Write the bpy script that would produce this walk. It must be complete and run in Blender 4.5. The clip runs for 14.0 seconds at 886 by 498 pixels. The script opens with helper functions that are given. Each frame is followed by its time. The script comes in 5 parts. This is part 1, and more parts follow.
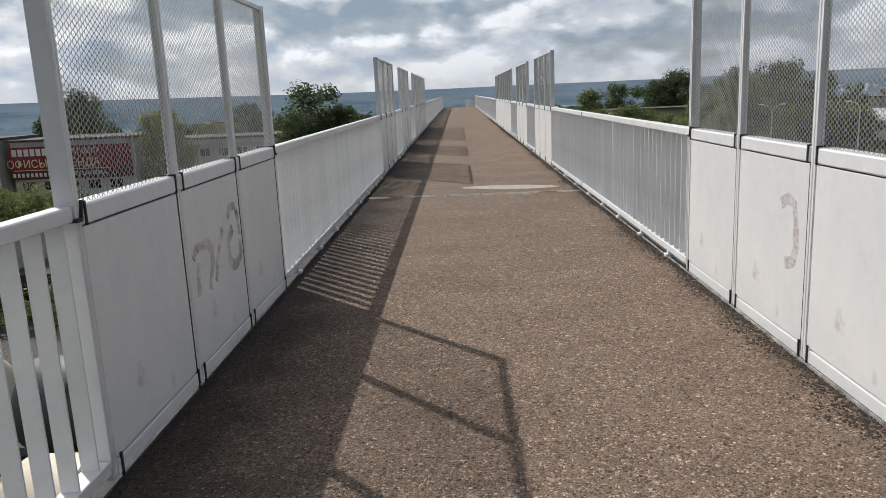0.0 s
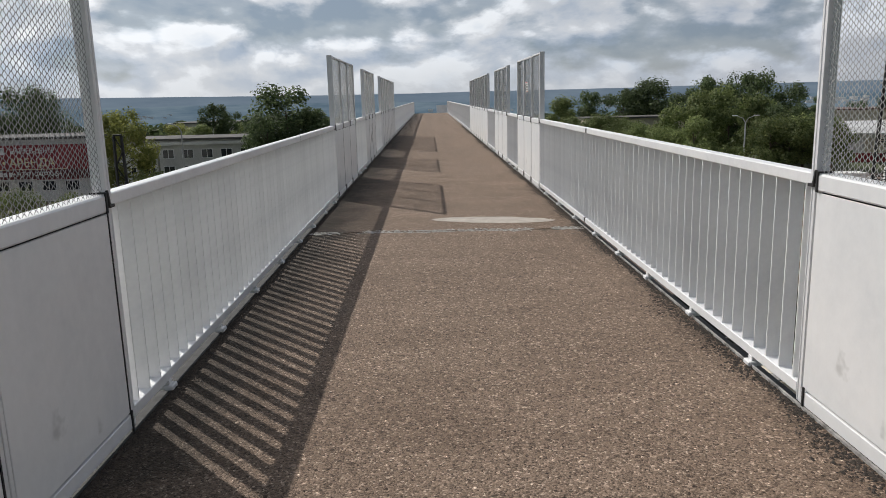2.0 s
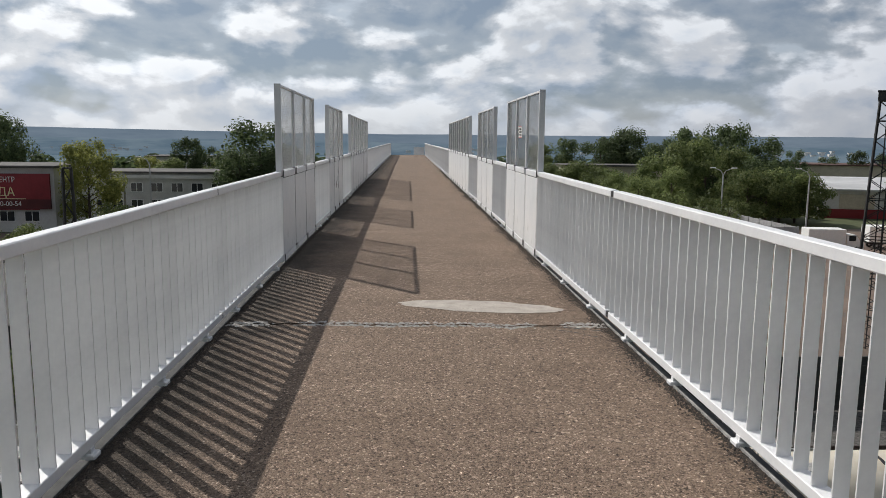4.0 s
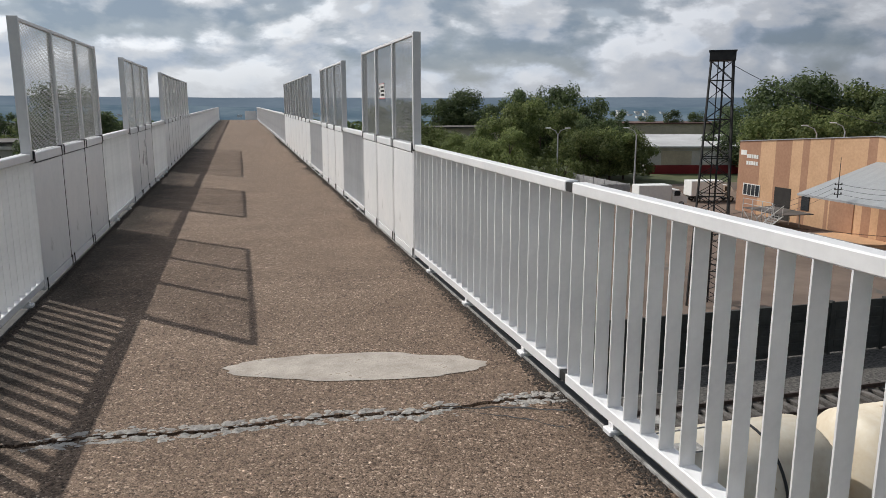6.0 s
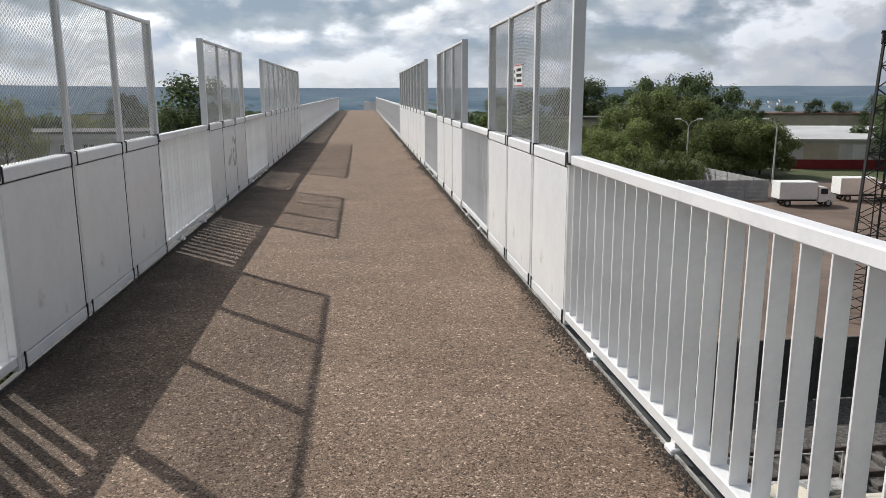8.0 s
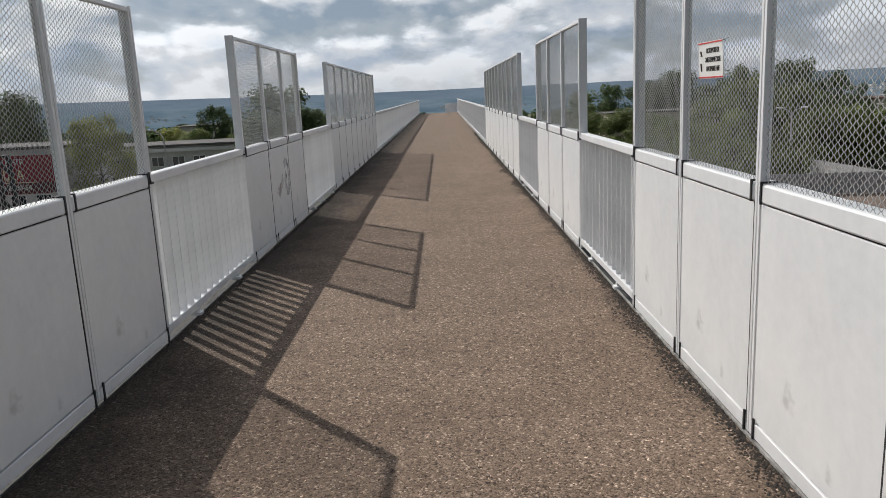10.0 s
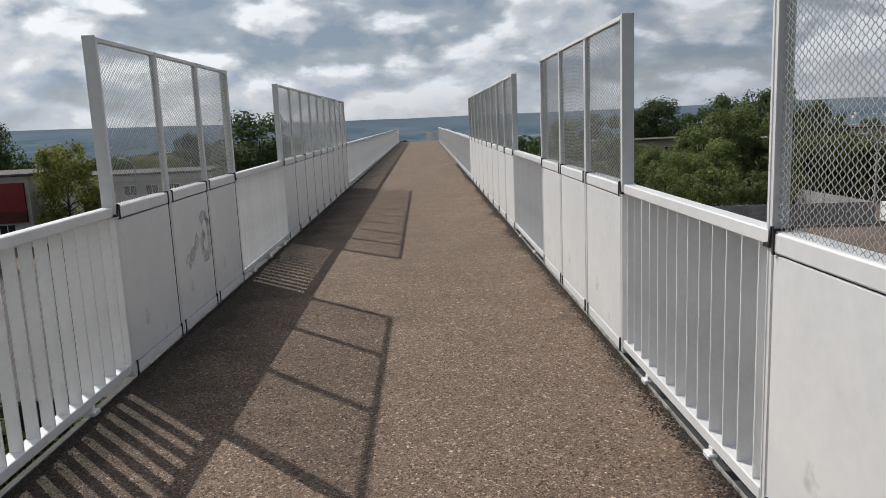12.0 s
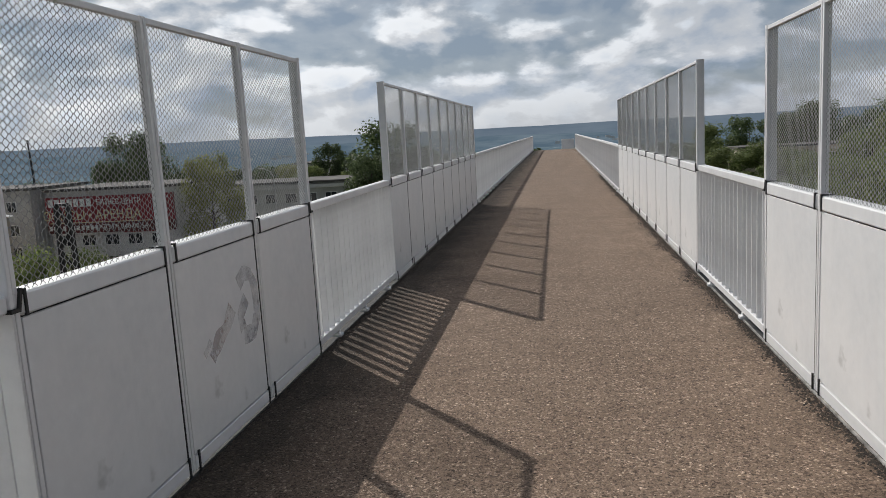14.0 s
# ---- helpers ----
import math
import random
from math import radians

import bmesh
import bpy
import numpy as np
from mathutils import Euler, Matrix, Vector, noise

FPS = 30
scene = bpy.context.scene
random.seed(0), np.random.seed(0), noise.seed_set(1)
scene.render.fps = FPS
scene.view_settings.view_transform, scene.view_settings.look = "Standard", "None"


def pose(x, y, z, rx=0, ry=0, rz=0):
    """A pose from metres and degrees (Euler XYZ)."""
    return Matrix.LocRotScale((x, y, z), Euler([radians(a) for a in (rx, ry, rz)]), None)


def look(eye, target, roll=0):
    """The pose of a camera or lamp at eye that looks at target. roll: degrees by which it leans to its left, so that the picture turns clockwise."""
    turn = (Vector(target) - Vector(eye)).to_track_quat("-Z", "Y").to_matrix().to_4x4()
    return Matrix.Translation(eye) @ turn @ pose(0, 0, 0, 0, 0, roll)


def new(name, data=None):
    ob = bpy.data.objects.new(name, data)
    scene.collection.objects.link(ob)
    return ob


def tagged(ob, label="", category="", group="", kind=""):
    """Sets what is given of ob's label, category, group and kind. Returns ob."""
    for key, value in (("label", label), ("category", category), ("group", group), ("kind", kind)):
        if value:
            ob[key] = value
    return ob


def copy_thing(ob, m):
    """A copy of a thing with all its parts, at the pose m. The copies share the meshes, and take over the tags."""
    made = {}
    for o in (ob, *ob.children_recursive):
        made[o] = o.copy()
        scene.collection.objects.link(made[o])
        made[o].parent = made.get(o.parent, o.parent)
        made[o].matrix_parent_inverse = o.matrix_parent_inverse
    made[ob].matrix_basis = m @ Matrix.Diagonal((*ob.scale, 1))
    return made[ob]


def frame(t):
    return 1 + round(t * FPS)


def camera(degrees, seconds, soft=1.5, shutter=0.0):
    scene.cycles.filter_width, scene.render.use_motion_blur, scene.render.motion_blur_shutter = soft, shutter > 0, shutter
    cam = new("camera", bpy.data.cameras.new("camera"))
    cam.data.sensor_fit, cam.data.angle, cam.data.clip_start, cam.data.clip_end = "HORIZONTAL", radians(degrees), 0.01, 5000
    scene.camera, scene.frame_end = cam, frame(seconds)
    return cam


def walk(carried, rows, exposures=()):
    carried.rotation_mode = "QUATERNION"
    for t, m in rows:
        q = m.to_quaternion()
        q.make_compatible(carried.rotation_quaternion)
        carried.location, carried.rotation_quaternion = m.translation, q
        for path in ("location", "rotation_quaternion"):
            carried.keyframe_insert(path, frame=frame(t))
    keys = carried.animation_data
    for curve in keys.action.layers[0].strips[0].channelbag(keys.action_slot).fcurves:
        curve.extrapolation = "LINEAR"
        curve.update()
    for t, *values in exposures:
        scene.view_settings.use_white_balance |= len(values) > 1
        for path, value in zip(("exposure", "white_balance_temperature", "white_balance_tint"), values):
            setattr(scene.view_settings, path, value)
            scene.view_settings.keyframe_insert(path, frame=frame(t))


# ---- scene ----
cam = camera(61.4, 14.0, soft=0.8)

PATH = [
    (0, (-0.176, 1.778, 1.501), (-0.23, 3.735, 1.093), -2.6),
    (0.5, (-0.202, 2.295, 1.514), (-0.545, 4.232, 1.151), -2.8),
    (1, (-0.24, 2.969, 1.509), (-0.486, 4.914, 1.115), -3.7),
    (1.5, (-0.171, 3.615, 1.546), (-0.352, 5.574, 1.183), -3.9),
    (2, (-0.158, 4.256, 1.54), (-0.132, 6.216, 1.141), -1.5),
    (2.5, (-0.065, 4.876, 1.517), (0.04, 6.834, 1.121), -1.2),
    (3, (-0.079, 5.546, 1.512), (-0.047, 7.512, 1.145), -1.0),
    (3.2, (-0.083, 5.772, 1.526), (-0.072, 7.754, 1.261), 0.3),
    (5.3, (-0.098, 8.464, 1.576), (0.152, 10.418, 1.227), -0.4),
    (5.5, (-0.082, 8.758, 1.552), (0.203, 10.708, 1.209), -0.1),
    (6, (-0.009, 9.339, 1.552), (0.503, 11.234, 1.166), 0.0),
    (6.5, (0.131, 9.952, 1.594), (0.658, 11.865, 1.345), -0.6),
    (7, (0.246, 10.553, 1.591), (1.079, 12.347, 1.292), -0.1),
    (7.5, (0.343, 11.187, 1.582), (1.159, 12.985, 1.263), -0.0),
    (8, (0.312, 11.829, 1.544), (0.521, 13.775, 1.133), -0.2),
    (8.2, (0.299, 12.076, 1.57), (0.443, 14.021, 1.13), -0.4),
    (10.3, (0.312, 14.826, 1.58), (0.291, 16.785, 1.176), -2.8),
    (10.5, (0.293, 15.099, 1.6), (0.326, 17.055, 1.186), -3.2),
    (11, (0.343, 15.68, 1.58), (0.511, 17.638, 1.208), -2.7),
    (11.5, (0.35, 16.321, 1.593), (0.399, 18.302, 1.324), -2.3),
    (12, (0.361, 16.91, 1.598), (0.4, 18.88, 1.261), -2.5),
    (12.5, (0.383, 17.561, 1.61), (0.319, 19.532, 1.275), -2.2),
    (13, (0.297, 18.173, 1.602), (0.119, 20.128, 1.218), -2.9),
    (13.5, (0.254, 18.837, 1.607), (-0.052, 20.79, 1.304), -2.7),
    (14, (0.199, 19.495, 1.595), (-0.111, 21.448, 1.295), -3.3),
]
walk(cam, [(t, look(eye, target, roll)) for t, eye, target, roll in PATH], exposures=[(0.0, -0.14), (1.0, -0.2), (2.0, -0.22), (3.0, -0.19), (5.5, -0.19), (7.0, -0.18), (7.5, -0.1), (8.0, 0.02), (8.5, -0.05), (10.5, -0.22), (11.0, -0.24), (11.5, -0.29), (12.0, -0.29), (12.5, -0.28), (13.5, -0.22), (14.0, -0.32)])

# ---- world and sun ----
SUN_DIR = Vector((1.68, -1.86, -2.21)).normalized()


def build_world():
    w = bpy.data.worlds.new("sky")
    scene.world = w
    w.use_nodes = True
    nt = w.node_tree
    nt.nodes.clear()
    N, L = nt.nodes.new, nt.links.new

    def math_node(op, a, b=None):
        n = N("ShaderNodeMath")
        n.operation = op
        for i, v in enumerate((a, b)):
            if v is None:
                continue
            if isinstance(v, (int, float)):
                n.inputs[i].default_value = v
            else:
                L(v, n.inputs[i])
        return n.outputs[0]

    sky = N("ShaderNodeTexSky")
    sky.sky_type = "NISHITA"
    sky.sun_disc = False
    sky.dust_density, sky.ozone_density = 0.3, 1.6
    sky.sun_elevation, sky.sun_rotation = radians(41), radians(-41.5)
    skyb = N("ShaderNodeBackground")
    L(sky.outputs[0], skyb.inputs[0])
    skyb.inputs[1].default_value = SKY
    tc = N("ShaderNodeTexCoord")
    sep = N("ShaderNodeSeparateXYZ")
    L(tc.outputs["Generated"], sep.inputs[0])
    flat = N("ShaderNodeMapping")
    flat.inputs[3].default_value = (1.0, 1.0, 1.9)
    L(tc.outputs["Generated"], flat.inputs[0])

    def ramp(v, stops):
        r = N("ShaderNodeValToRGB")
        e = r.color_ramp.elements
        while len(e) < len(stops):
            e.new(0.5)
        for k, (p, c) in zip(e, stops):
            k.position, k.color = p, (*c, 1)
        L(v, r.inputs[0])
        return r.outputs[0]

    def noise_at(vec, scale, detail, rough, dist=0.0):
        n = N("ShaderNodeTexNoise")
        n.inputs["Scale"].default_value = scale
        n.inputs["Detail"].default_value = detail
        n.inputs["Roughness"].default_value = rough
        n.inputs["Distortion"].default_value = dist
        L(vec, n.inputs["Vector"])
        return n

    def clouds(off):
        """Heaped cumulus: broad masses with rounded billows on their edges."""
        m = N("ShaderNodeMapping")
        m.inputs[1].default_value = off
        L(flat.outputs[0], m.inputs[0])
        wide = noise_at(m.outputs[0], 4.4, 10, 0.55, 0.25).outputs[0]
        wob = noise_at(m.outputs[0], 16.0, 6, 0.6)
        add = N("ShaderNodeMixRGB")
        add.blend_type = "ADD"
        add.inputs[0].default_value = 0.055
        L(m.outputs[0], add.inputs[1])
        L(wob.outputs["Color"], add.inputs[2])
        total = wide
        for scale, gain in ((11.5, 0.30), (29.0, 0.11)):
            v = N("ShaderNodeTexVoronoi")
            v.feature = "SMOOTH_F1"
            v.inputs["Scale"].default_value = scale
            v.inputs["Smoothness"].default_value = 0.35
            L(add.outputs[0], v.inputs["Vector"])
            total = math_node("ADD", total, math_node("MULTIPLY", math_node("SUBTRACT", 0.42, v.outputs["Distance"]), gain))
        return total

    body, above = clouds((3.1, 1.7, 0.4)), clouds((3.09, 1.715, 0.43))
    haze = math_node("MULTIPLY", math_node("MAXIMUM", math_node("SUBTRACT", 0.10, sep.outputs[2]), 0.0), 2.0)
    overhead = math_node("MULTIPLY", math_node("MAXIMUM", math_node("SUBTRACT", sep.outputs[2], 0.35), 0.0), 0.55)
    cover = ramp(math_node("SUBTRACT", math_node("ADD", body, haze), overhead), [(0.40, (0.60, 0.60, 0.60)), (0.50, (1, 1, 1))])
    thick = ramp(body, [(0.38, (0.80, 0.88, 0.99)), (0.48, (1.00, 1.03, 1.08)), (0.58, (0.97, 0.995, 1.035)), (0.76, (0.71, 0.78, 0.88))])
    relief = ramp(math_node("ADD", math_node("MULTIPLY", math_node("SUBTRACT", above, body), 3.4), 0.5),
                  [(0.15, (1.45, 1.44, 1.42)), (0.40, (1.06, 1.06, 1.06)), (0.60, (0.95, 0.97, 0.995)), (0.90, (0.70, 0.77, 0.86))])
    mul = N("ShaderNodeMixRGB")
    mul.blend_type = "MULTIPLY"
    mul.inputs[0].default_value = 1.0
    L(thick, mul.inputs[1])
    L(relief, mul.inputs[2])
    pale = N("ShaderNodeMixRGB")
    L(math_node("MULTIPLY", math_node("MAXIMUM", math_node("SUBTRACT", 0.07, sep.outputs[2]), 0.0), 9.0), pale.inputs[0])
    L(mul.outputs[0], pale.inputs[1])
    pale.inputs[2].default_value = (0.93, 0.95, 0.98, 1)
    # clouds glow towards the sun and dull away from it
    dot = N("ShaderNodeVectorMath")
    dot.operation = "DOT_PRODUCT"
    L(tc.outputs["Generated"], dot.inputs[0])
    dot.inputs[1].default_value = -SUN_DIR
    glow = ramp(math_node("ADD", math_node("MULTIPLY", dot.outputs["Value"], 0.5), 0.5), [(0.15, (0.12, 0.135, 0.16)), (0.45, (0.33, 0.35, 0.38)), (0.62, (0.79, 0.81, 0.85)), (0.80, (1.00, 1.02, 1.04)), (0.90, (1.13, 1.14, 1.15)), (0.99, (1.0, 1.0, 1.0))])
    lit = N("ShaderNodeMixRGB")
    lit.blend_type = "MULTIPLY"
    lit.inputs[0].default_value = 1.0
    L(pale.outputs[0], lit.inputs[1])
    L(glow, lit.inputs[2])
    pale = lit
    cloud = N("ShaderNodeBackground")
    L(pale.outputs[0], cloud.inputs[0])
    cloud.inputs[1].default_value = CLOUD
    mix = N("ShaderNodeMixShader")
    L(cover, mix.inputs[0])
    L(skyb.outputs[0], mix.inputs[1])
    L(cloud.outputs[0], mix.inputs[2])
    out = N("ShaderNodeOutputWorld")
    L(mix.outputs[0], out.inputs[0])


SKY, CLOUD = 0.035, 0.69
build_world()
sun = new("sun", bpy.data.lights.new("sun", "SUN"))
sun.data.energy, sun.data.angle, sun.data.color = 4.0, radians(0.55), (1.0, 0.955, 0.89)
sun.rotation_mode = "QUATERNION"
sun.rotation_quaternion = SUN_DIR.to_track_quat("-Z", "Y")


# ---- materials ----
def mat(name, c1, c2, scale=6.0, rough=0.6, bump=0.0, bscale=60.0, metal=0.0, spots=None, stretch=(1, 1, 1), lo=0.35, hi=0.65, vary=0.0):
    """Two tones mixed by a coarse and a fine noise, with bump; spots: (colour, scale, threshold)."""
    m = bpy.data.materials.new(name)
    m.use_nodes = True
    nt = m.node_tree
    N, L = nt.nodes.new, nt.links.new
    b = nt.nodes["Principled BSDF"]
    tc = N("ShaderNodeTexCoord")
    mp = N("ShaderNodeMapping")
    mp.inputs[3].default_value = stretch
    L(tc.outputs["Object"], mp.inputs[0])

    def noise_tex(s, d=6.0, r=0.6):
        n = N("ShaderNodeTexNoise")
        n.inputs["Scale"].default_value, n.inputs["Detail"].default_value, n.inputs["Roughness"].default_value = s, d, r
        L(mp.outputs[0], n.inputs["Vector"])
        return n.outputs[0]

    r = N("ShaderNodeValToRGB")
    r.color_ramp.elements[0].position, r.color_ramp.elements[0].color = lo, (*c1, 1)
    r.color_ramp.elements[1].position, r.color_ramp.elements[1].color = hi, (*c2, 1)
    L(noise_tex(scale), r.inputs[0])
    col = r.outputs[0]
    fine = N("ShaderNodeMixRGB")
    fine.blend_type = "OVERLAY"
    fine.inputs[0].default_value = 0.25
    L(col, fine.inputs[1])
    L(noise_tex(scale * 9, 3), fine.inputs[2])
    col = fine.outputs[0]
    if spots:
        for c, s, th in spots:
            rr = N("ShaderNodeValToRGB")
            rr.color_ramp.elements[0].position, rr.color_ramp.elements[0].color = th, (0, 0, 0, 1)
            rr.color_ramp.elements[1].position, rr.color_ramp.elements[1].color = th + 0.06, (1, 1, 1, 1)
            L(noise_tex(s, 4, 0.65), rr.inputs[0])
            mx = N("ShaderNodeMixRGB")
            L(rr.outputs[0], mx.inputs[0])
            L(col, mx.inputs[1])
            mx.inputs[2].default_value = (*c, 1)
            col = mx.outputs[0]
    if vary:
        oi = N("ShaderNodeObjectInfo")
        hsv = N("ShaderNodeHueSaturation")
        mm = N("ShaderNodeMapRange")
        mm.inputs[3].default_value, mm.inputs[4].default_value = 1 - vary, 1 + vary
        L(oi.outputs["Random"], mm.inputs[0])
        L(mm.outputs[0], hsv.inputs["Value"])
        L(col, hsv.inputs["Color"])
        col = hsv.outputs[0]
    L(col, b.inputs["Base Color"])
    b.inputs["Roughness"].default_value, b.inputs["Metallic"].default_value = rough, metal
    if bump:
        bn = N("ShaderNodeBump")
        bn.inputs["Strength"].default_value, bn.inputs["Distance"].default_value = bump, 0.01
        L(noise_tex(bscale, 4), bn.inputs["Height"])
        L(bn.outputs[0], b.inputs["Normal"])
    return m


def deck_material():
    """Worn brown asphalt with exposed pale and dark aggregate."""
    m = bpy.data.materials.new("aggregate asphalt")
    m.use_nodes = True
    nt = m.node_tree
    N, L = nt.nodes.new, nt.links.new
    b = nt.nodes["Principled BSDF"]
    tc = N("ShaderNodeTexCoord")

    def noise_tex(s, d, r=0.6, st=(1, 1, 1)):
        mp = N("ShaderNodeMapping")
        mp.inputs[3].default_value = st
        L(tc.outputs["Object"], mp.inputs[0])
        n = N("ShaderNodeTexNoise")
        n.inputs["Scale"].default_value, n.inputs["Detail"].default_value, n.inputs["Roughness"].default_value = s, d, r
        L(mp.outputs[0], n.inputs["Vector"])
        return n.outputs[0]

    def ramp(v, stops):
        r = N("ShaderNodeValToRGB")
        e = r.color_ramp.elements
        while len(e) < len(stops):
            e.new(0.5)
        for k, (p, c) in zip(e, stops):
            k.position, k.color = p, (*c, 1)
        L(v, r.inputs[0])
        return r.outputs[0]

    def mixc(f, a, c, mode="MIX"):
        x = N("ShaderNodeMixRGB")
        x.blend_type = mode
        for i, v in enumerate((f, a, c)):
            if isinstance(v, float):
                x.inputs[i].default_value = v
            elif isinstance(v, tuple):
                x.inputs[i].default_value = (*v, 1)
            else:
                L(v, x.inputs[i])
        return x.outputs[0]

    base = ramp(noise_tex(1.1, 6), [(0.3, (0.205, 0.148, 0.110)), (0.7, (0.258, 0.190, 0.143))])
    bands = ramp(noise_tex(1.0, 5, 0.6, (0.35, 2.2, 1)), [(0.35, (0.92, 0.91, 0.90)), (0.65, (1.04, 1.04, 1.04))])
    base = mixc(1.0, base, bands, "MULTIPLY")
    mottle = ramp(noise_tex(14.0, 5, 0.7), [(0.32, (0.90, 0.89, 0.88)), (0.66, (1.07, 1.07, 1.07))])
    base = mixc(1.0, base, mottle, "MULTIPLY")
    vor = N("ShaderNodeTexVoronoi")
    vor.inputs["Scale"].default_value = 112
    L(tc.outputs["Object"], vor.inputs["Vector"])
    sepc = N("ShaderNodeSeparateColor")
    L(vor.outputs["Color"], sepc.inputs[0])
    stone = ramp(sepc.outputs[0], [(0.0, (0.34, 0.33, 0.33)), (0.20, (0.78, 0.77, 0.76)), (0.50, (0.99, 0.98, 0.97)), (0.84, (1.20, 1.19, 1.17)), (0.95, (1.5, 1.52, 1.54)), (0.99, (2.4, 2.6, 2.7))])
    base = mixc(1.0, base, stone, "MULTIPLY")
    # sparse larger pebbles, pale and dark
    peb = N("ShaderNodeTexVoronoi")
    peb.inputs["Scale"].default_value = 62
    L(tc.outputs["Object"], peb.inputs["Vector"])
    sepp = N("ShaderNodeSeparateColor")
    L(peb.outputs["Color"], sepp.inputs[0])
    pebble = ramp(sepp.outputs[1], [(0.0, (0.42, 0.41, 0.41)), (0.07, (0.95, 0.95, 0.95)), (0.90, (1.03, 1.03, 1.03)), (0.96, (1.7, 1.75, 1.8))])
    base = mixc(1.0, base, pebble, "MULTIPLY")
    grit = ramp(noise_tex(120, 3), [(0.34, (0.52, 0.51, 0.50)), (0.50, (1.04, 1.04, 1.04))])
    base = mixc(1.0, base, grit, "MULTIPLY")
    stain = ramp(noise_tex(0.9, 8, 0.7, (1.6, 0.5, 1)), [(0.60, (1, 1, 1)), (0.72, (0.72, 0.70, 0.68))])
    base = mixc(1.0, base, stain, "MULTIPLY")
    # ragged trodden-in dirt along both sides; the wider left band also paints in shade
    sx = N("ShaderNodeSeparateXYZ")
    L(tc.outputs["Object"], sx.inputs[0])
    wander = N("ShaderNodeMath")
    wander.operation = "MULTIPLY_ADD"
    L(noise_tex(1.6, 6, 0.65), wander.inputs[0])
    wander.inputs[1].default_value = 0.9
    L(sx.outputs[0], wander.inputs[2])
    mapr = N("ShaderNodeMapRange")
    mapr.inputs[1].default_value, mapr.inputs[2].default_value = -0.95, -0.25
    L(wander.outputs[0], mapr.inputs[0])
    dirt_shade = ramp(mapr.outputs[0], [(0.0, (0.27, 0.29, 0.30)), (0.45, (0.70, 0.71, 0.72)), (1.0, (1.0, 1.0, 1.0))])
    base = mixc(1.0, base, dirt_shade, "MULTIPLY")
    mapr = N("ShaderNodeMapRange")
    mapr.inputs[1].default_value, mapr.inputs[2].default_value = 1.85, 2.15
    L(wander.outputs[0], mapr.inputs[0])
    dirt_shade = ramp(mapr.outputs[0], [(0.0, (1.0, 1.0, 1.0)), (1.0, (0.6, 0.6, 0.6))])
    base = mixc(1.0, base, dirt_shade, "MULTIPLY")
    L(base, b.inputs["Base Color"])
    b.inputs["Roughness"].default_value = 0.85
    b.inputs["Specular IOR Level"].default_value = 0.25
    bn = N("ShaderNodeBump")
    bn.inputs["Strength"].default_value, bn.inputs["Distance"].default_value = 0.8, 0.008
    L(vor.outputs["Distance"], bn.inputs["Height"])
    bn.invert = True
    L(bn.outputs[0], b.inputs["Normal"])
    return m


def leaf_material(name, c1, c2):
    m = bpy.data.materials.new(name)
    m.use_nodes = True
    nt = m.node_tree
    N, L = nt.nodes.new, nt.links.new
    b = nt.nodes["Principled BSDF"]
    g = N("ShaderNodeNewGeometry")
    oi = N("ShaderNodeObjectInfo")
    r = N("ShaderNodeValToRGB")
    r.color_ramp.elements[0].color, r.color_ramp.elements[1].color = (*c1, 1), (*c2, 1)
    L(g.outputs["Random Per Island"], r.inputs[0])
    hsv = N("ShaderNodeHueSaturation")
    mm = N("ShaderNodeMapRange")
    mm.inputs[3].default_value, mm.inputs[4].default_value = 0.75, 1.25
    L(oi.outputs["Random"], mm.inputs[0])
    L(mm.outputs[0], hsv.inputs["Value"])
    L(r.outputs[0], hsv.inputs["Color"])
    L(hsv.outputs[0], b.inputs["Base Color"])
    b.inputs["Roughness"].default_value = 0.6
    b.inputs["Specular IOR Level"].default_value = 0.3
    tr = N("ShaderNodeBsdfTranslucent")
    L(hsv.outputs[0], tr.inputs[0])
    mx = N("ShaderNodeMixShader")
    mx.inputs[0].default_value = 0.5
    L(b.outputs[0], mx.inputs[1])
    L(tr.outputs[0], mx.inputs[2])
    L(mx.outputs[0], nt.nodes["Material Output"].inputs[0])
    return m


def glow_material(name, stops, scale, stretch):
    """A far backdrop, haze painted into its colours: soft bands that glow a little."""
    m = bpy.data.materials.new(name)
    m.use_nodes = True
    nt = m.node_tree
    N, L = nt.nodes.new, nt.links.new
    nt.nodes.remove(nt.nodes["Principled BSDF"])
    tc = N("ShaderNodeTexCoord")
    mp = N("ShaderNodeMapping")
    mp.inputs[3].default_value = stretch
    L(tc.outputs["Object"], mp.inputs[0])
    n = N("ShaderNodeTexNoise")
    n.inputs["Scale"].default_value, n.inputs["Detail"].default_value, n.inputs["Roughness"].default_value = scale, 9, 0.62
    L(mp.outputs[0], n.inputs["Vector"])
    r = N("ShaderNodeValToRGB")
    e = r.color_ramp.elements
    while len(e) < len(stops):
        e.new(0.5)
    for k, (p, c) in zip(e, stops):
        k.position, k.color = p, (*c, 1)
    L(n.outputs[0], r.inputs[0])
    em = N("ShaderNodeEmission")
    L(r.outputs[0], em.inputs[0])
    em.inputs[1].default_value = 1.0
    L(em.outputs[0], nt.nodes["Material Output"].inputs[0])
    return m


def glass_material():
    m = bpy.data.materials.new("window glass")
    m.use_nodes = True
    b = m.node_tree.nodes["Principled BSDF"]
    b.inputs["Base Color"].default_value = (0.03, 0.035, 0.04, 1)
    b.inputs["Roughness"].default_value = 0.08
    return m


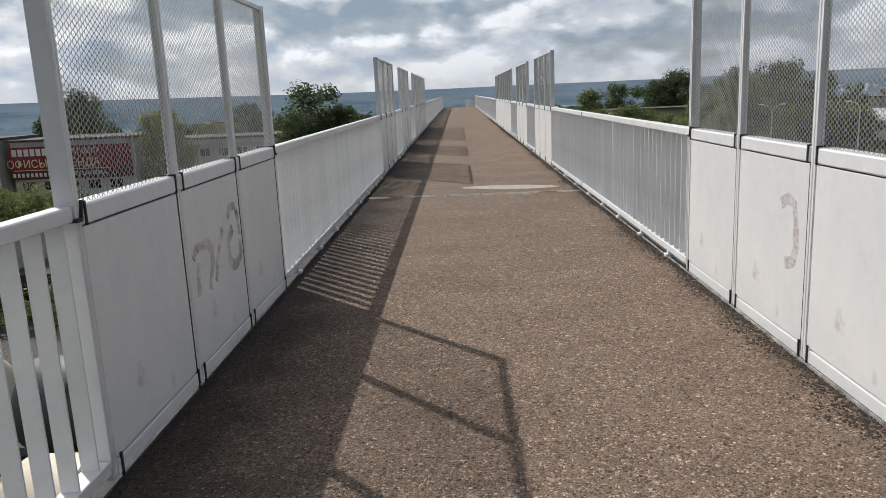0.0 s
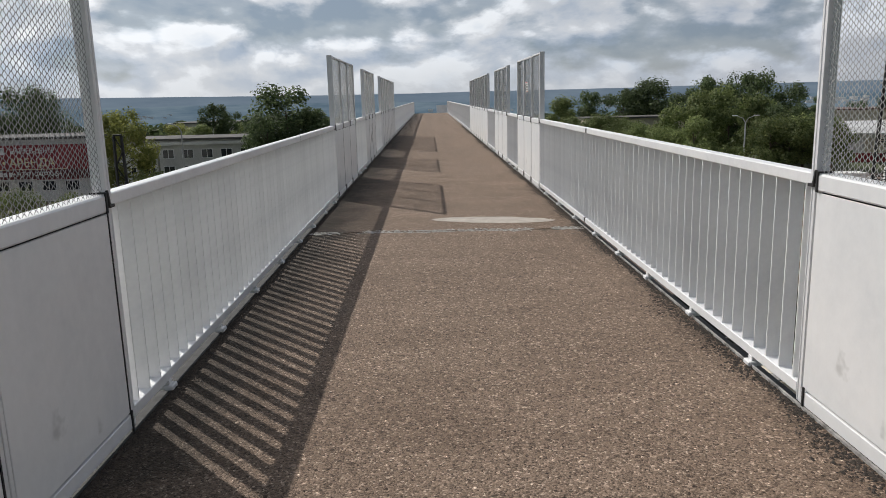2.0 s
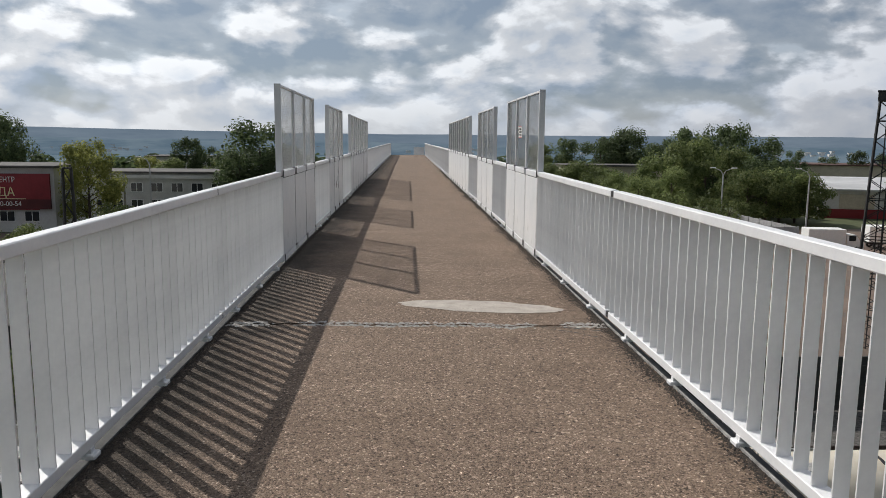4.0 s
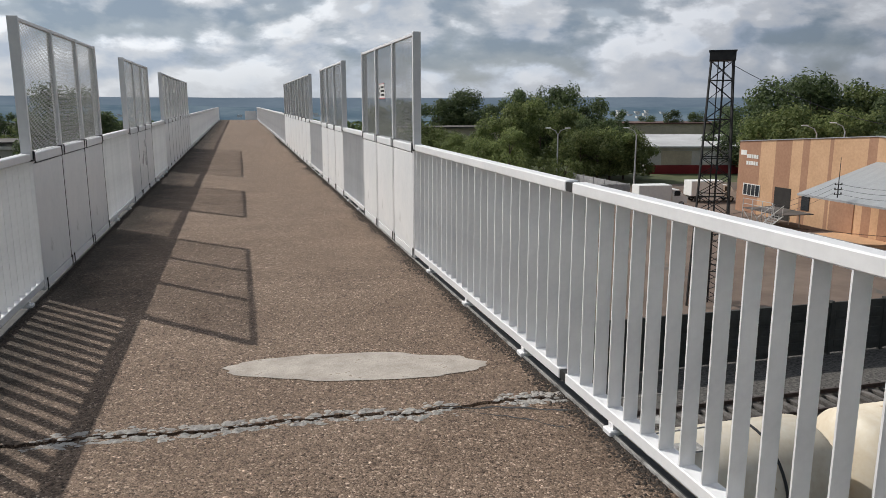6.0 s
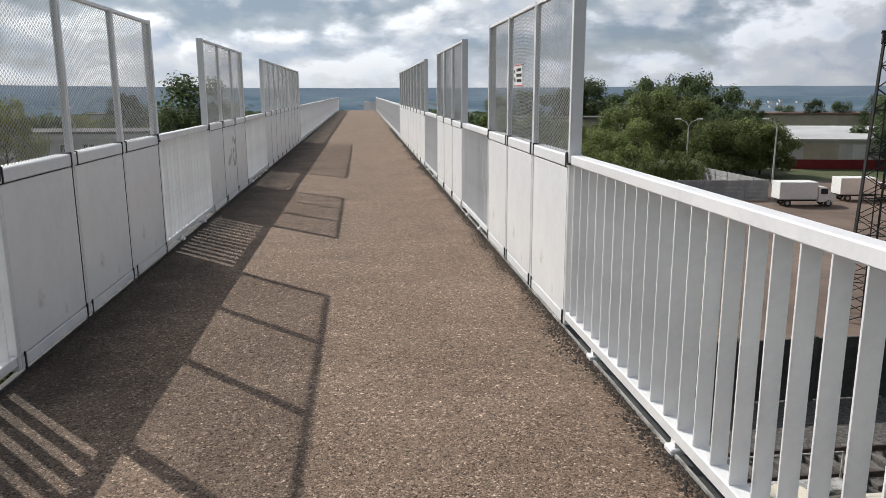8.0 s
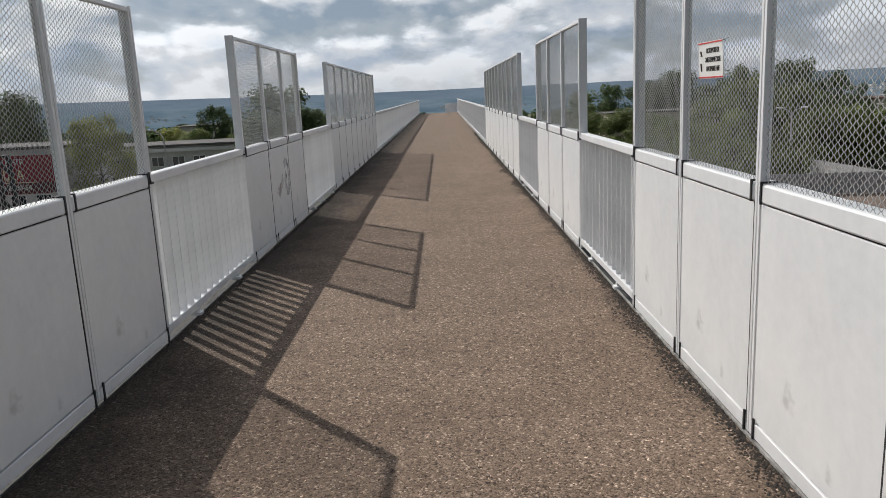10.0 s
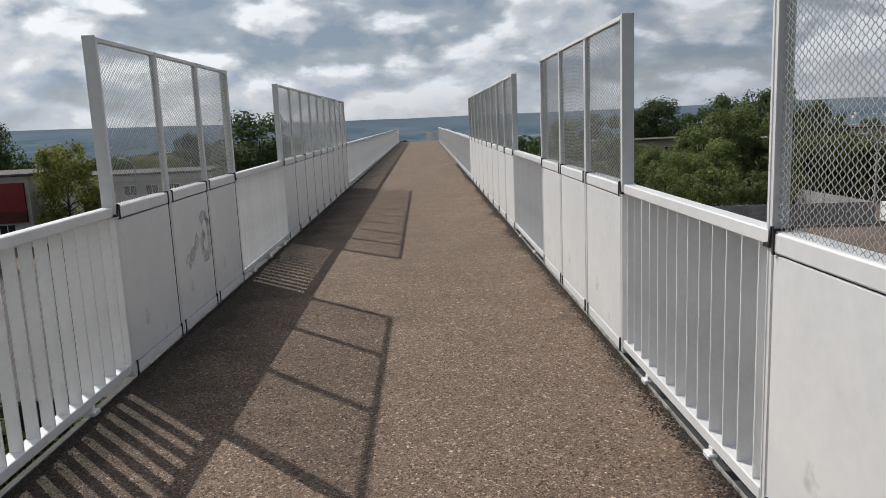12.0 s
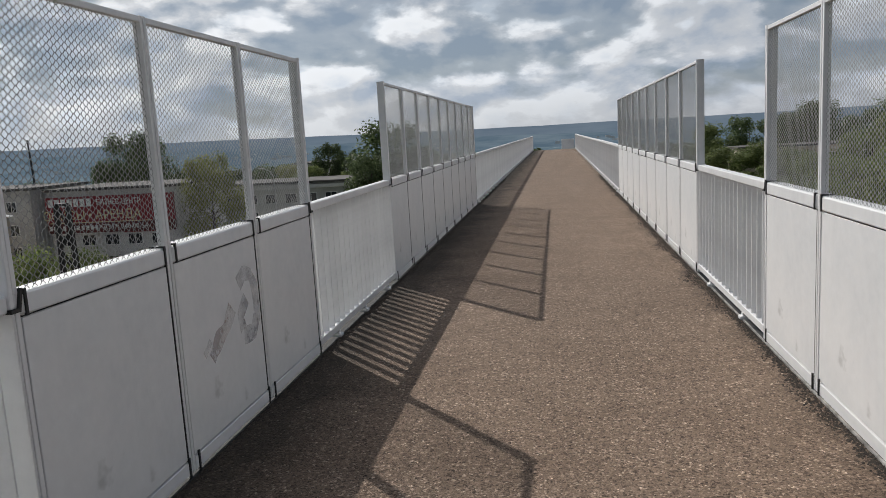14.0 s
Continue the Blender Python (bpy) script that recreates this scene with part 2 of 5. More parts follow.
M_WHITE = mat("white paint", (0.74, 0.75, 0.76), (0.82, 0.82, 0.82), 1.7, 0.45, 0.05, 30, spots=[((0.60, 0.60, 0.59), 2.3, 0.66), ((0.45, 0.40, 0.35), 21, 0.76)])
M_RAIL = mat("white rail paint", (0.75, 0.75, 0.76), (0.82, 0.82, 0.82), 3.0, 0.4, 0.05, 60, spots=[((0.45, 0.42, 0.38), 19, 0.77)], vary=0.04)
M_MESH = mat("galvanised mesh", (0.30, 0.30, 0.295), (0.42, 0.42, 0.41), 20, 0.55)
M_BLACK = mat("black rubber strap", (0.012, 0.012, 0.013), (0.03, 0.03, 0.03), 20, 0.6)
M_SEAM = mat("dark seam", (0.03, 0.03, 0.03), (0.06, 0.06, 0.06), 12, 0.8)
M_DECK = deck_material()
M_EDGE = mat("edge steel", (0.16, 0.15, 0.14), (0.50, 0.49, 0.47), 8, 0.6, 0.3, 80)
M_DIRT = mat("dark grit", (0.030, 0.025, 0.022), (0.085, 0.068, 0.055), 40, 0.95, 0.8, 160)
M_PATCH = mat("pale cement", (0.39, 0.34, 0.295), (0.53, 0.48, 0.42), 7, 0.9, 0.7, 90, spots=[((0.26, 0.21, 0.165), 14, 0.62)])
M_CRUMB = mat("crumbled mortar", (0.30, 0.28, 0.25), (0.60, 0.57, 0.53), 30, 0.9, 0.5, 120)
M_CONC = mat("weathered concrete", (0.26, 0.25, 0.24), (0.38, 0.37, 0.35), 1.2, 0.85, 0.3, 20)
M_ASPH = mat("yard asphalt", (0.115, 0.082, 0.064), (0.19, 0.14, 0.11), 0.12, 0.9, 0.3, 6, spots=[((0.10, 0.09, 0.08), 0.3, 0.6)])
M_YARD = mat("dark dirt yard", (0.055, 0.052, 0.048), (0.105, 0.098, 0.088), 0.3, 0.95, 0.4, 5, spots=[((0.16, 0.15, 0.13), 0.5, 0.62)])
M_GRASS = mat("rough grass", (0.035, 0.055, 0.018), (0.095, 0.105, 0.045), 0.07, 0.95, 0.5, 3, spots=[((0.14, 0.12, 0.085), 0.05, 0.6)])
M_BALLAST = mat("ballast", (0.035, 0.033, 0.031), (0.15, 0.14, 0.13), 7, 0.95, 0.9, 14)
M_STEEL = mat("rail steel", (0.06, 0.045, 0.04), (0.13, 0.10, 0.09), 5, 0.5, 0, 1, 0.5)
M_SLEEPER = mat("concrete sleeper", (0.07, 0.063, 0.057), (0.16, 0.148, 0.137), 4, 0.9, vary=0.3)
M_TANK = mat("cream tank paint", (0.66, 0.56, 0.42), (0.78, 0.71, 0.58), 0.6, 0.5, 0.05, 20, spots=[((0.45, 0.30, 0.16), 1.1, 0.66), ((0.10, 0.08, 0.06), 2.0, 0.74)])
M_TANKG = mat("green tank paint", (0.03, 0.05, 0.045), (0.06, 0.08, 0.07), 0.6, 0.5)
M_IRON = mat("black lattice steel", (0.012, 0.012, 0.013), (0.035, 0.033, 0.032), 3, 0.6)
M_FENCE = mat("dark concrete fence", (0.033, 0.036, 0.034), (0.062, 0.065, 0.062), 0.9, 0.9, 0.3, 20, vary=0.15)
M_FENCEG = mat("grey concrete fence", (0.26, 0.26, 0.26), (0.38, 0.38, 0.38), 0.9, 0.9, 0.3, 20, vary=0.1)
M_ORANGE = mat("orange stucco", (0.54, 0.335, 0.195), (0.62, 0.39, 0.235), 0.5, 0.85, 0.2, 20)
M_BROWN = mat("brown stucco", (0.34, 0.185, 0.115), (0.40, 0.225, 0.14), 0.5, 0.85, 0.2, 20)
M_ROOFG = mat("grey sheet roof", (0.31, 0.325, 0.34), (0.36, 0.375, 0.385), 0.4, 0.5, 0.1, 8, stretch=(1, 6, 1))
M_ROOFP = mat("pale sheet roof", (0.42, 0.42, 0.42), (0.60, 0.60, 0.60), 0.12, 0.6, 0.1, 8)
M_DARK = mat("dark opening", (0.014, 0.012, 0.011), (0.03, 0.026, 0.024), 1, 0.8)
M_PALE = mat("pale plaster", (0.60, 0.585, 0.56), (0.70, 0.685, 0.66), 0.4, 0.9, 0.2, 8)
M_BEIGE = mat("beige plaster", (0.50, 0.44, 0.34), (0.60, 0.53, 0.42), 0.4, 0.9, 0.2, 8)
M_GREYW = mat("grey panel wall", (0.44, 0.43, 0.41), (0.56, 0.55, 0.52), 0.5, 0.9, 0.2, 8)
M_ROOFD = mat("bitumen roof", (0.07, 0.065, 0.06), (0.13, 0.12, 0.115), 0.3, 0.9)
M_ROOFB = mat("brown rusty roof", (0.085, 0.045, 0.038), (0.15, 0.085, 0.07), 0.5, 0.9, 0.2, 8)
M_RED = mat("red vinyl", (0.20, 0.016, 0.022), (0.28, 0.026, 0.034), 0.3, 0.5)
M_MAROON = mat("maroon vinyl", (0.07, 0.012, 0.014), (0.13, 0.02, 0.02), 0.3, 0.5)
M_LETTER = mat("white lettering", (0.78, 0.78, 0.76), (0.85, 0.85, 0.82), 3, 0.5)
M_YELLOW = mat("cream lettering", (0.80, 0.72, 0.42), (0.86, 0.78, 0.5), 3, 0.5)
M_SIGNW = mat("white sign plate", (0.78, 0.77, 0.74), (0.84, 0.83, 0.80), 8, 0.4)
M_SIGNR = mat("red sign paint", (0.55, 0.03, 0.025), (0.65, 0.05, 0.04), 8, 0.4)
M_SIGNK = mat("black sign paint", (0.02, 0.018, 0.016), (0.04, 0.035, 0.03), 30, 0.5)
M_SMEAR = mat("pinkish paint smear", (0.50, 0.40, 0.38), (0.62, 0.54, 0.52), 9, 0.6, lo=0.3, hi=0.6)
M_SMEARB = mat("dull red paint smear", (0.36, 0.24, 0.24), (0.50, 0.42, 0.42), 9, 0.6, lo=0.3, hi=0.7)
M_SMEARG = mat("grey paint smear", (0.36, 0.35, 0.37), (0.52, 0.51, 0.53), 9, 0.6, lo=0.3, hi=0.6)


def worn_through(m, scale):
    """Lets the panel show through where the paint has been rubbed off."""
    nt = m.node_tree
    N, L = nt.nodes.new, nt.links.new
    tc = N("ShaderNodeTexCoord")
    n = N("ShaderNodeTexNoise")
    n.inputs["Scale"].default_value, n.inputs["Detail"].default_value, n.inputs["Roughness"].default_value = scale, 8, 0.7
    L(tc.outputs["Object"], n.inputs["Vector"])
    r = N("ShaderNodeValToRGB")
    r.color_ramp.elements[0].position, r.color_ramp.elements[0].color = 0.30, (0.05, 0.05, 0.05, 1)
    r.color_ramp.elements[1].position, r.color_ramp.elements[1].color = 0.70, (0.62, 0.62, 0.62, 1)
    L(n.outputs[0], r.inputs[0])
    clear = N("ShaderNodeBsdfTransparent")
    mx = N("ShaderNodeMixShader")
    L(r.outputs[0], mx.inputs[0])
    L(clear.outputs[0], mx.inputs[1])
    L(nt.nodes["Principled BSDF"].outputs[0], mx.inputs[2])
    L(mx.outputs[0], nt.nodes["Material Output"].inputs[0])


for m in (M_SMEAR, M_SMEARB, M_SMEARG):
    worn_through(m, 7)
M_LAMP = mat("galvanised lamp post", (0.42, 0.42, 0.42), (0.55, 0.55, 0.54), 2, 0.5)
M_GLASS = glass_material()
M_BARK = mat("bark", (0.06, 0.045, 0.035), (0.13, 0.10, 0.08), 4, 0.95, 0.5, 20)
M_LEAF = leaf_material("green leaves", (0.095, 0.135, 0.044), (0.28, 0.32, 0.125))
M_LEAFD = leaf_material("dark green leaves", (0.052, 0.078, 0.034), (0.145, 0.185, 0.085))
M_LEAFY = leaf_material("yellow green leaves", (0.17, 0.19, 0.05), (0.36, 0.37, 0.12))
# blue air haze is mixed into these glowing land colours
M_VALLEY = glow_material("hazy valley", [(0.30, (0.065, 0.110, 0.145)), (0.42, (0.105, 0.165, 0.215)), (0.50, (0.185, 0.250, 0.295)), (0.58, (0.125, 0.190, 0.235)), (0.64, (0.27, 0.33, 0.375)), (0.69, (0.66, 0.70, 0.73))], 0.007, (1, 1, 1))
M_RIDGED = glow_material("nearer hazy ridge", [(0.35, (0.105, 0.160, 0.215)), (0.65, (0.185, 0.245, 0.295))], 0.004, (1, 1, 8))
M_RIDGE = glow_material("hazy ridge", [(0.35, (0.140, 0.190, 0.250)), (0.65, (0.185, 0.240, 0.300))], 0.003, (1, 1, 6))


# ---- building helpers ----
def box(bm, x0, x1, y0, y1, z0, z1, bevel=0.0):
    r = bmesh.ops.create_cube(bm, size=1.0, matrix=Matrix.LocRotScale(((x0 + x1) / 2, (y0 + y1) / 2, (z0 + z1) / 2), None, (abs(x1 - x0), abs(y1 - y0), abs(z1 - z0))))
    if bevel:
        es = list({e for v in r["verts"] for e in v.link_edges})
        bmesh.ops.bevel(bm, geom=es, offset=bevel, segments=1, affect="EDGES")


def bar(bm, a, b, w, h=None, sides=4):
    """A straight bar from a to b."""
    a, b = Vector(a), Vector(b)
    d = b - a
    m = Matrix.Translation((a + b) / 2) @ d.to_track_quat("Z", "Y").to_matrix().to_4x4()
    if sides == 4:
        bmesh.ops.create_cube(bm, size=1.0, matrix=m @ Matrix.Diagonal((w, h or w, d.length, 1)))
    else:
        bmesh.ops.create_cone(bm, segments=sides, radius1=w / 2, radius2=(h or w) / 2, depth=d.length, cap_ends=True, matrix=m)


def link(name, bm, material, parent=None, label="", smooth=False):
    me = bpy.data.meshes.new(name)
    bm.to_mesh(me)
    bm.free()
    me.materials.append(material)
    if smooth:
        for p in me.polygons:
            p.use_smooth = True
    ob = new(name, me)
    ob.parent = parent
    if label:
        ob["label"] = label
    return ob


def part(name, bm, material, parent, label="", smooth=False):
    return link(name, bm, material, parent, label, smooth)


def bpart(name, dims, material, parent, bevel=0.0, label=""):
    bm = bmesh.new()
    box(bm, *dims, bevel)
    return link(name, bm, material, parent, label)


def thing(name, loc, label, category, group="", kind="", rz=0.0):
    ob = new(name)
    ob.matrix_basis = pose(*loc, 0, 0, rz)
    return tagged(ob, label, category, group, kind)


def lettering(name, text, size, material, parent, m, depth=0.004, width=None):
    cu = bpy.data.curves.new(name, "FONT")
    cu.body, cu.size, cu.extrude, cu.align_x, cu.align_y = text, size, depth, "CENTER", "CENTER"
    tmp = bpy.data.objects.new(name, cu)
    scene.collection.objects.link(tmp)
    dg = bpy.context.evaluated_depsgraph_get()
    me = bpy.data.meshes.new_from_object(tmp.evaluated_get(dg))
    bpy.data.objects.remove(tmp)
    me.name = name
    if width and len(me.vertices):
        xs = [v.co.x for v in me.vertices]
        k = width / (max(xs) - min(xs))
        for v in me.vertices:
            v.co.x *= k
    me.materials.clear()
    me.materials.append(material)
    ob = new(name, me)
    ob.parent = parent
    ob.matrix_basis = m
    return ob


# ---- deck of the footbridge ----
JOINT = 12.88
HALF = 1.625


def crack_y(x):
    return JOINT - 0.035 * x + 0.05 * noise.noise(Vector((x * 1.7, 0.3, 0))) + 0.045 * noise.noise(Vector((x * 6, 4.0, 0))) + 0.02 * noise.noise(Vector((x * 19, 7.0, 0)))


def deck_slab(name, y0, y1, near_crack, far_crack):
    xs = [-HALF + 2 * HALF * i / 160 for i in range(161)]
    verts, faces = [], []
    for i, x in enumerate(xs):
        a = crack_y(x) + 0.022 + 0.01 * noise.noise(Vector((x * 14, 9, 0))) if near_crack else y0
        b = crack_y(x) - 0.020 + 0.01 * noise.noise(Vector((x * 14, 2, 0))) if far_crack else y1
        verts += [(x, a, 0), (x, b, 0), (x, a, -0.22), (x, b, -0.22)]
        if i:
            p, q = 4 * (i - 1), 4 * i
            faces += [(p, q, q + 1, p + 1), (p + 2, p + 3, q + 3, q + 2), (p, p + 2, q + 2, q), (p + 1, q + 1, q + 3, p + 3)]
    faces += [(0, 1, 3, 2), (4 * 160, 4 * 160 + 2, 4 * 160 + 3, 4 * 160 + 1)]
    me = bpy.data.meshes.new(name)
    me.from_pydata(verts, [], faces)
    me.materials.append(M_DECK)
    return tagged(new(name, me), "brown worn asphalt deck with exposed aggregate", "floor", "", "structure")


FAR = 80.0
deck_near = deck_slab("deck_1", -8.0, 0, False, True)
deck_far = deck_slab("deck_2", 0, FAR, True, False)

bm = bmesh.new()
for s in (-1, 1):
    box(bm, s * 1.2 - 0.15, s * 1.2 + 0.15, -8, FAR, -1.1, -0.225)
    for y in range(-7, 80, 4):
        box(bm, s * 1.35, s * 1.78, y, y + 0.14, -0.36, -0.20)
girder = tagged(link("girder", bm, M_CONC), "grey girders carrying the footbridge deck", "girder", "", "structure")

# dark strips added so the open gap under each railing stays black
for s in (-1, 1):
    bm = bmesh.new()
    box(bm, s * 1.632, s * 1.75, -8, FAR, -0.26, -0.06)
    tagged(link("trim", bm, M_SEAM), "added dark strip closing the gap under the railing", "edge channel", "", "structure")

for y in (-6.0, 12.6, 39.6, 62.0):
    bm = bmesh.new()
    for s in (-1, 1):
        box(bm, s * 1.2 - 0.3, s * 1.2 + 0.3, y - 0.35, y + 0.35, -10.2, -1.6, 0.03)
    box(bm, -1.7, 1.7, y - 0.45, y + 0.45, -1.6, -1.1, 0.03)
    tagged(link("pier", bm, M_CONC), "grey concrete pier under the footbridge", "pier", "", "structure")

# thin steel edge strips along both sides of the deck
for s in (-1, 1):
    bm = bmesh.new()
    box(bm, s * 1.618, s * 1.630, -8, FAR, -0.05, 0.014 if s > 0 else 0.004)
    # left strip takes the dark colour: shade under its railing painted in
    tagged(link("trim", bm, M_EDGE if s > 0 else M_SEAM), "rusty steel strip along the deck edge", "edge strip", "", "structure")


# ---- railing sections with flat upright slats ----
def shared(name, bm, material):
    me = bpy.data.meshes.new(name)
    bm.to_mesh(me)
    bm.free()
    me.materials.append(material)
    return me


bm = bmesh.new()
box(bm, -0.035, 0.035, -0.004, 0.004, 0.107, 1.092)
ME_SLAT = shared("slat", bm, M_RAIL)
bm = bmesh.new()
box(bm, -0.068, -0.018, -0.04, 0.04, 0.0, 0.03, 0.006)
box(bm, -0.045, 0.03, -0.022, 0.022, 0.0, 0.055)
ME_FOOT = shared("foot", bm, M_RAIL)
RX = 1.672


# black pieces added in the rail gaps, standing for their unlit inside
def sleeve(s, y0, y1):
    t = thing("rail_sleeve", (s * RX, y0, 0), "black piece added to darken the gap between two rails", "sleeve", "rail sleeves")
    bpart("upper_gap_filler", (-0.034, 0.034, -0.02, y1 - y0 + 0.02, 1.094, 1.142), M_BLACK, t)
    bpart("lower_gap_filler", (-0.036, 0.036, -0.02, y1 - y0 + 0.02, 0.056, 0.105), M_BLACK, t)


def railing(s, y0, y1, first=None, pitch=0.154):
    """One section of railing on the side s, from y0 to y1, standing on the deck edge; first: where its first slat stands."""
    t = thing("railing", (s * RX, y0, 0), "white painted steel railing with flat upright slats", "railing", "railings of the footbridge")
    n = y1 - y0
    bm = bmesh.new()
    box(bm, -0.038, 0.038, 0.0, n, 1.088, 1.148, 0.006)
    part("top_rail", bm, M_RAIL, t)
    bm = bmesh.new()
    box(bm, -0.042, 0.042, 0.0, n, 0.052, 0.110, 0.004)
    part("bottom_rail", bm, M_RAIL, t)
    if first is None:
        k = max(1, round(n / pitch))
        spots = [(i + 0.5) * n / k for i in range(k)]
    else:
        spots = [first - y0 + i * pitch for i in range(int((y1 - first - 0.008) / pitch) + 1)]
    for y in spots:
        o = new("slat", ME_SLAT)
        o.parent = t
        o.matrix_basis = pose(0, y, 0, 0, 0, random.uniform(-1.5, 1.5))
    k = max(1, round(n / 1.05))
    for i in range(k):
        o = new("foot", ME_FOOT)
        o.parent = t
        o.matrix_basis = pose(0, (i + 0.5) * n / k + random.uniform(-0.05, 0.05), 0, 0, 0, 0 if s > 0 else 180)
    return t


# ---- safety screens: solid panel below, metal mesh above ----
PW = 1.04


def mesh_sheet(y0, y1, z0, z1, x, pitch=0.043, cell=0.030, r=0.0019):
    """Expanded metal: rows of stepped strands that meet in short bonds, leaving six-sided holes."""
    verts, faces = [], []
    rows, cols = int((z1 - z0) / (cell / 2)), int((y1 - y0) / pitch)
    bond = 0.17 * pitch
    half = (pitch - 2 * bond) / 2

    def strand(ya, za, yb, zb):
        d = Vector((0, yb - ya, zb - za)).normalized()
        n1, n2 = Vector((1, 0, 0)), d.cross(Vector((1, 0, 0)))
        k = len(verts)
        for p in (Vector((x, ya, za)), Vector((x, yb, zb))):
            verts.extend((p + n1 * 0.0012, p - n1 * 0.0009 + n2 * r, p - n1 * 0.0009 - n2 * r))
        faces.extend(((k, k + 1, k + 4, k + 3), (k + 1, k + 2, k + 5, k + 4), (k + 2, k, k + 3, k + 5)))

    for j in range(rows):
        lo, hi = z0 + j * cell / 2, z0 + (j + 1) * cell / 2
        a, b = (lo, hi) if j % 2 == 0 else (hi, lo)
        for i in range(cols):
            y = y0 + i * pitch
            strand(y, a, y + half, b)
            strand(y + half, b, y + half + bond, b)
            strand(y + half + bond, b, y + 2 * half + bond, a)
            strand(y + 2 * half + bond, a, y + pitch, a)
    me = bpy.data.meshes.new("mesh_infill")
    me.from_pydata(verts, [], faces)
    me.materials.append(M_MESH)
    return me


def strap(bm, y, low=False):
    if low:
        box(bm, -0.013, -0.004, y - 0.006, y + 0.006, 0.0, 0.11)
    else:
        box(bm, -0.014, -0.005, y - 0.006, y + 0.006, 1.065, 1.158)
        box(bm, -0.014, 0.06, y - 0.006, y + 0.006, 1.152, 1.160)


def build_panel():
    t = thing("screen_panel", (0, 0, 0), "white sheet panel with a galvanised mesh screen above", "screen panel", "safety screens on the footbridge")
    bpart("sheet", (0.0, 0.012, 0.036, PW - 0.036, 0.0955, 1.0600), M_WHITE, t, 0.002)
    bpart("backing", (0.030, 0.07, 0.010, PW - 0.010, 0.02, 1.10), M_BLACK, t)
    bpart("seal", (-0.0025, 0.012, 0.0262, 0.0345, 0.05, 1.064), M_BLACK, t, 0, "black rubber seal in the seam")
    bpart("outer_sheet", (0.075, 0.085, 0.005, PW - 0.005, 0.02, 1.10), M_WHITE, t)
    bpart("bottom_flange", (-0.006, 0.03, 0.031, PW - 0.031, 0.018, 0.088), M_WHITE, t, 0.003)
    bm = bmesh.new()
    box(bm, -0.008, 0.10, 0.031, PW - 0.031, 1.068, 1.148, 0.008)
    part("sill", bm, M_WHITE, t)
    for y in (0.004, PW - 0.026):
        bm = bmesh.new()
        box(bm, -0.003, 0.072, y, y + 0.022, 0.018, 1.148, 0.002)
        box(bm, -0.004, 0.036, y, y + 0.022, 1.148, 2.205, 0.002)
        part("side_bar", bm, M_RAIL, t)
    bpart("top_bar", (-0.002, 0.034, 0.027, PW - 0.027, 2.175, 2.203), M_RAIL, t, 0.003)
    o = new("mesh_infill", mesh_sheet(0.024, PW - 0.024, 1.145, 2.18, 0.016))
    o.parent = t
    for y in (0.05, PW - 0.05):
        bm = bmesh.new()
        strap(bm, y)
        part("strap", bm, M_BLACK, t, "black strap over the sill")
        bm = bmesh.new()
        strap(bm, y - 0.012, True)
        part("strap", bm, M_BLACK, t, "short black strap at the foot")
    return t


def build_post():
    t = thing("end_post", (0, 0, 0), "white end post closing a safety screen", "post", "end posts of the screens")
    bpart("cheek", (-0.004, 0.10, -0.012, 0.0, 0.018, 1.10), M_WHITE, t, 0.003)
    bpart("upright", (-0.006, 0.072, -0.018, 0.002, 1.10, 2.212), M_RAIL, t, 0.003)
    bm = bmesh.new()
    box(bm, -0.012, 0.092, -0.026, -0.016, 1.085, 1.099)
    box(bm, -0.014, -0.003, -0.026, 0.02, 1.085, 1.099)
    bar(bm, (-0.009, 0.015, 1.09), (-0.009, 0.035, 1.165), 0.011)
    part("strap", bm, M_BLACK, t, "bent black strap round the post")
    return t


FACE = 1.632
panel0, post0 = build_panel(), build_post()
first = {"panel": panel0, "post": post0}
panels = {}


def place(kind, m):
    if kind in first:
        ob = first.pop(kind)
        ob.matrix_basis = m
        return ob
    src = panel0 if kind == "panel" else post0
    return copy_thing(src, m @ Matrix.Diagonal((*src.scale, 1)).inverted())


def screen(tag, s, y0, y1, n):
    w = (y1 - y0) / n
    for i in range(n):
        k = Matrix.Diagonal((1, w / PW, 1, 1))
        if s > 0:
            m = pose(FACE, y0 + i * w, 0) @ k
        else:
            m = pose(-FACE, y0 + (i + 1) * w, 0, 0, 0, 180) @ k
        panels[tag, i] = place("panel", m)
    flip = Matrix.Diagonal((1, -1, 1, 1))
    if s > 0:
        place("post", pose(FACE, y0 - 0.001, 0))
        place("post", pose(FACE, y1 + 0.001, 0) @ flip)
    else:
        place("post", pose(-FACE, y0 - 0.001, 0) @ Matrix.Diagonal((-1, 1, 1, 1)))
        place("post", pose(-FACE, y1 + 0.001, 0, 0, 0, 180))


GAP = 0.016
LEFT = [("r", -8, 4.52), ("LZ", 4.54, 7.665, 3), ("r", 7.685, 12.875), ("r", 12.905, 16.01), ("LA", 16.03, 19.32, 3), ("r", 19.34, 21.69), ("LB", 21.71, 24.82, 3),
        ("r", 24.84, 27.55), ("LC", 27.57, 36.4, 9), ("r", 36.42, 52), ("r", 52.03, 66), ("r", 66.03, FAR)]
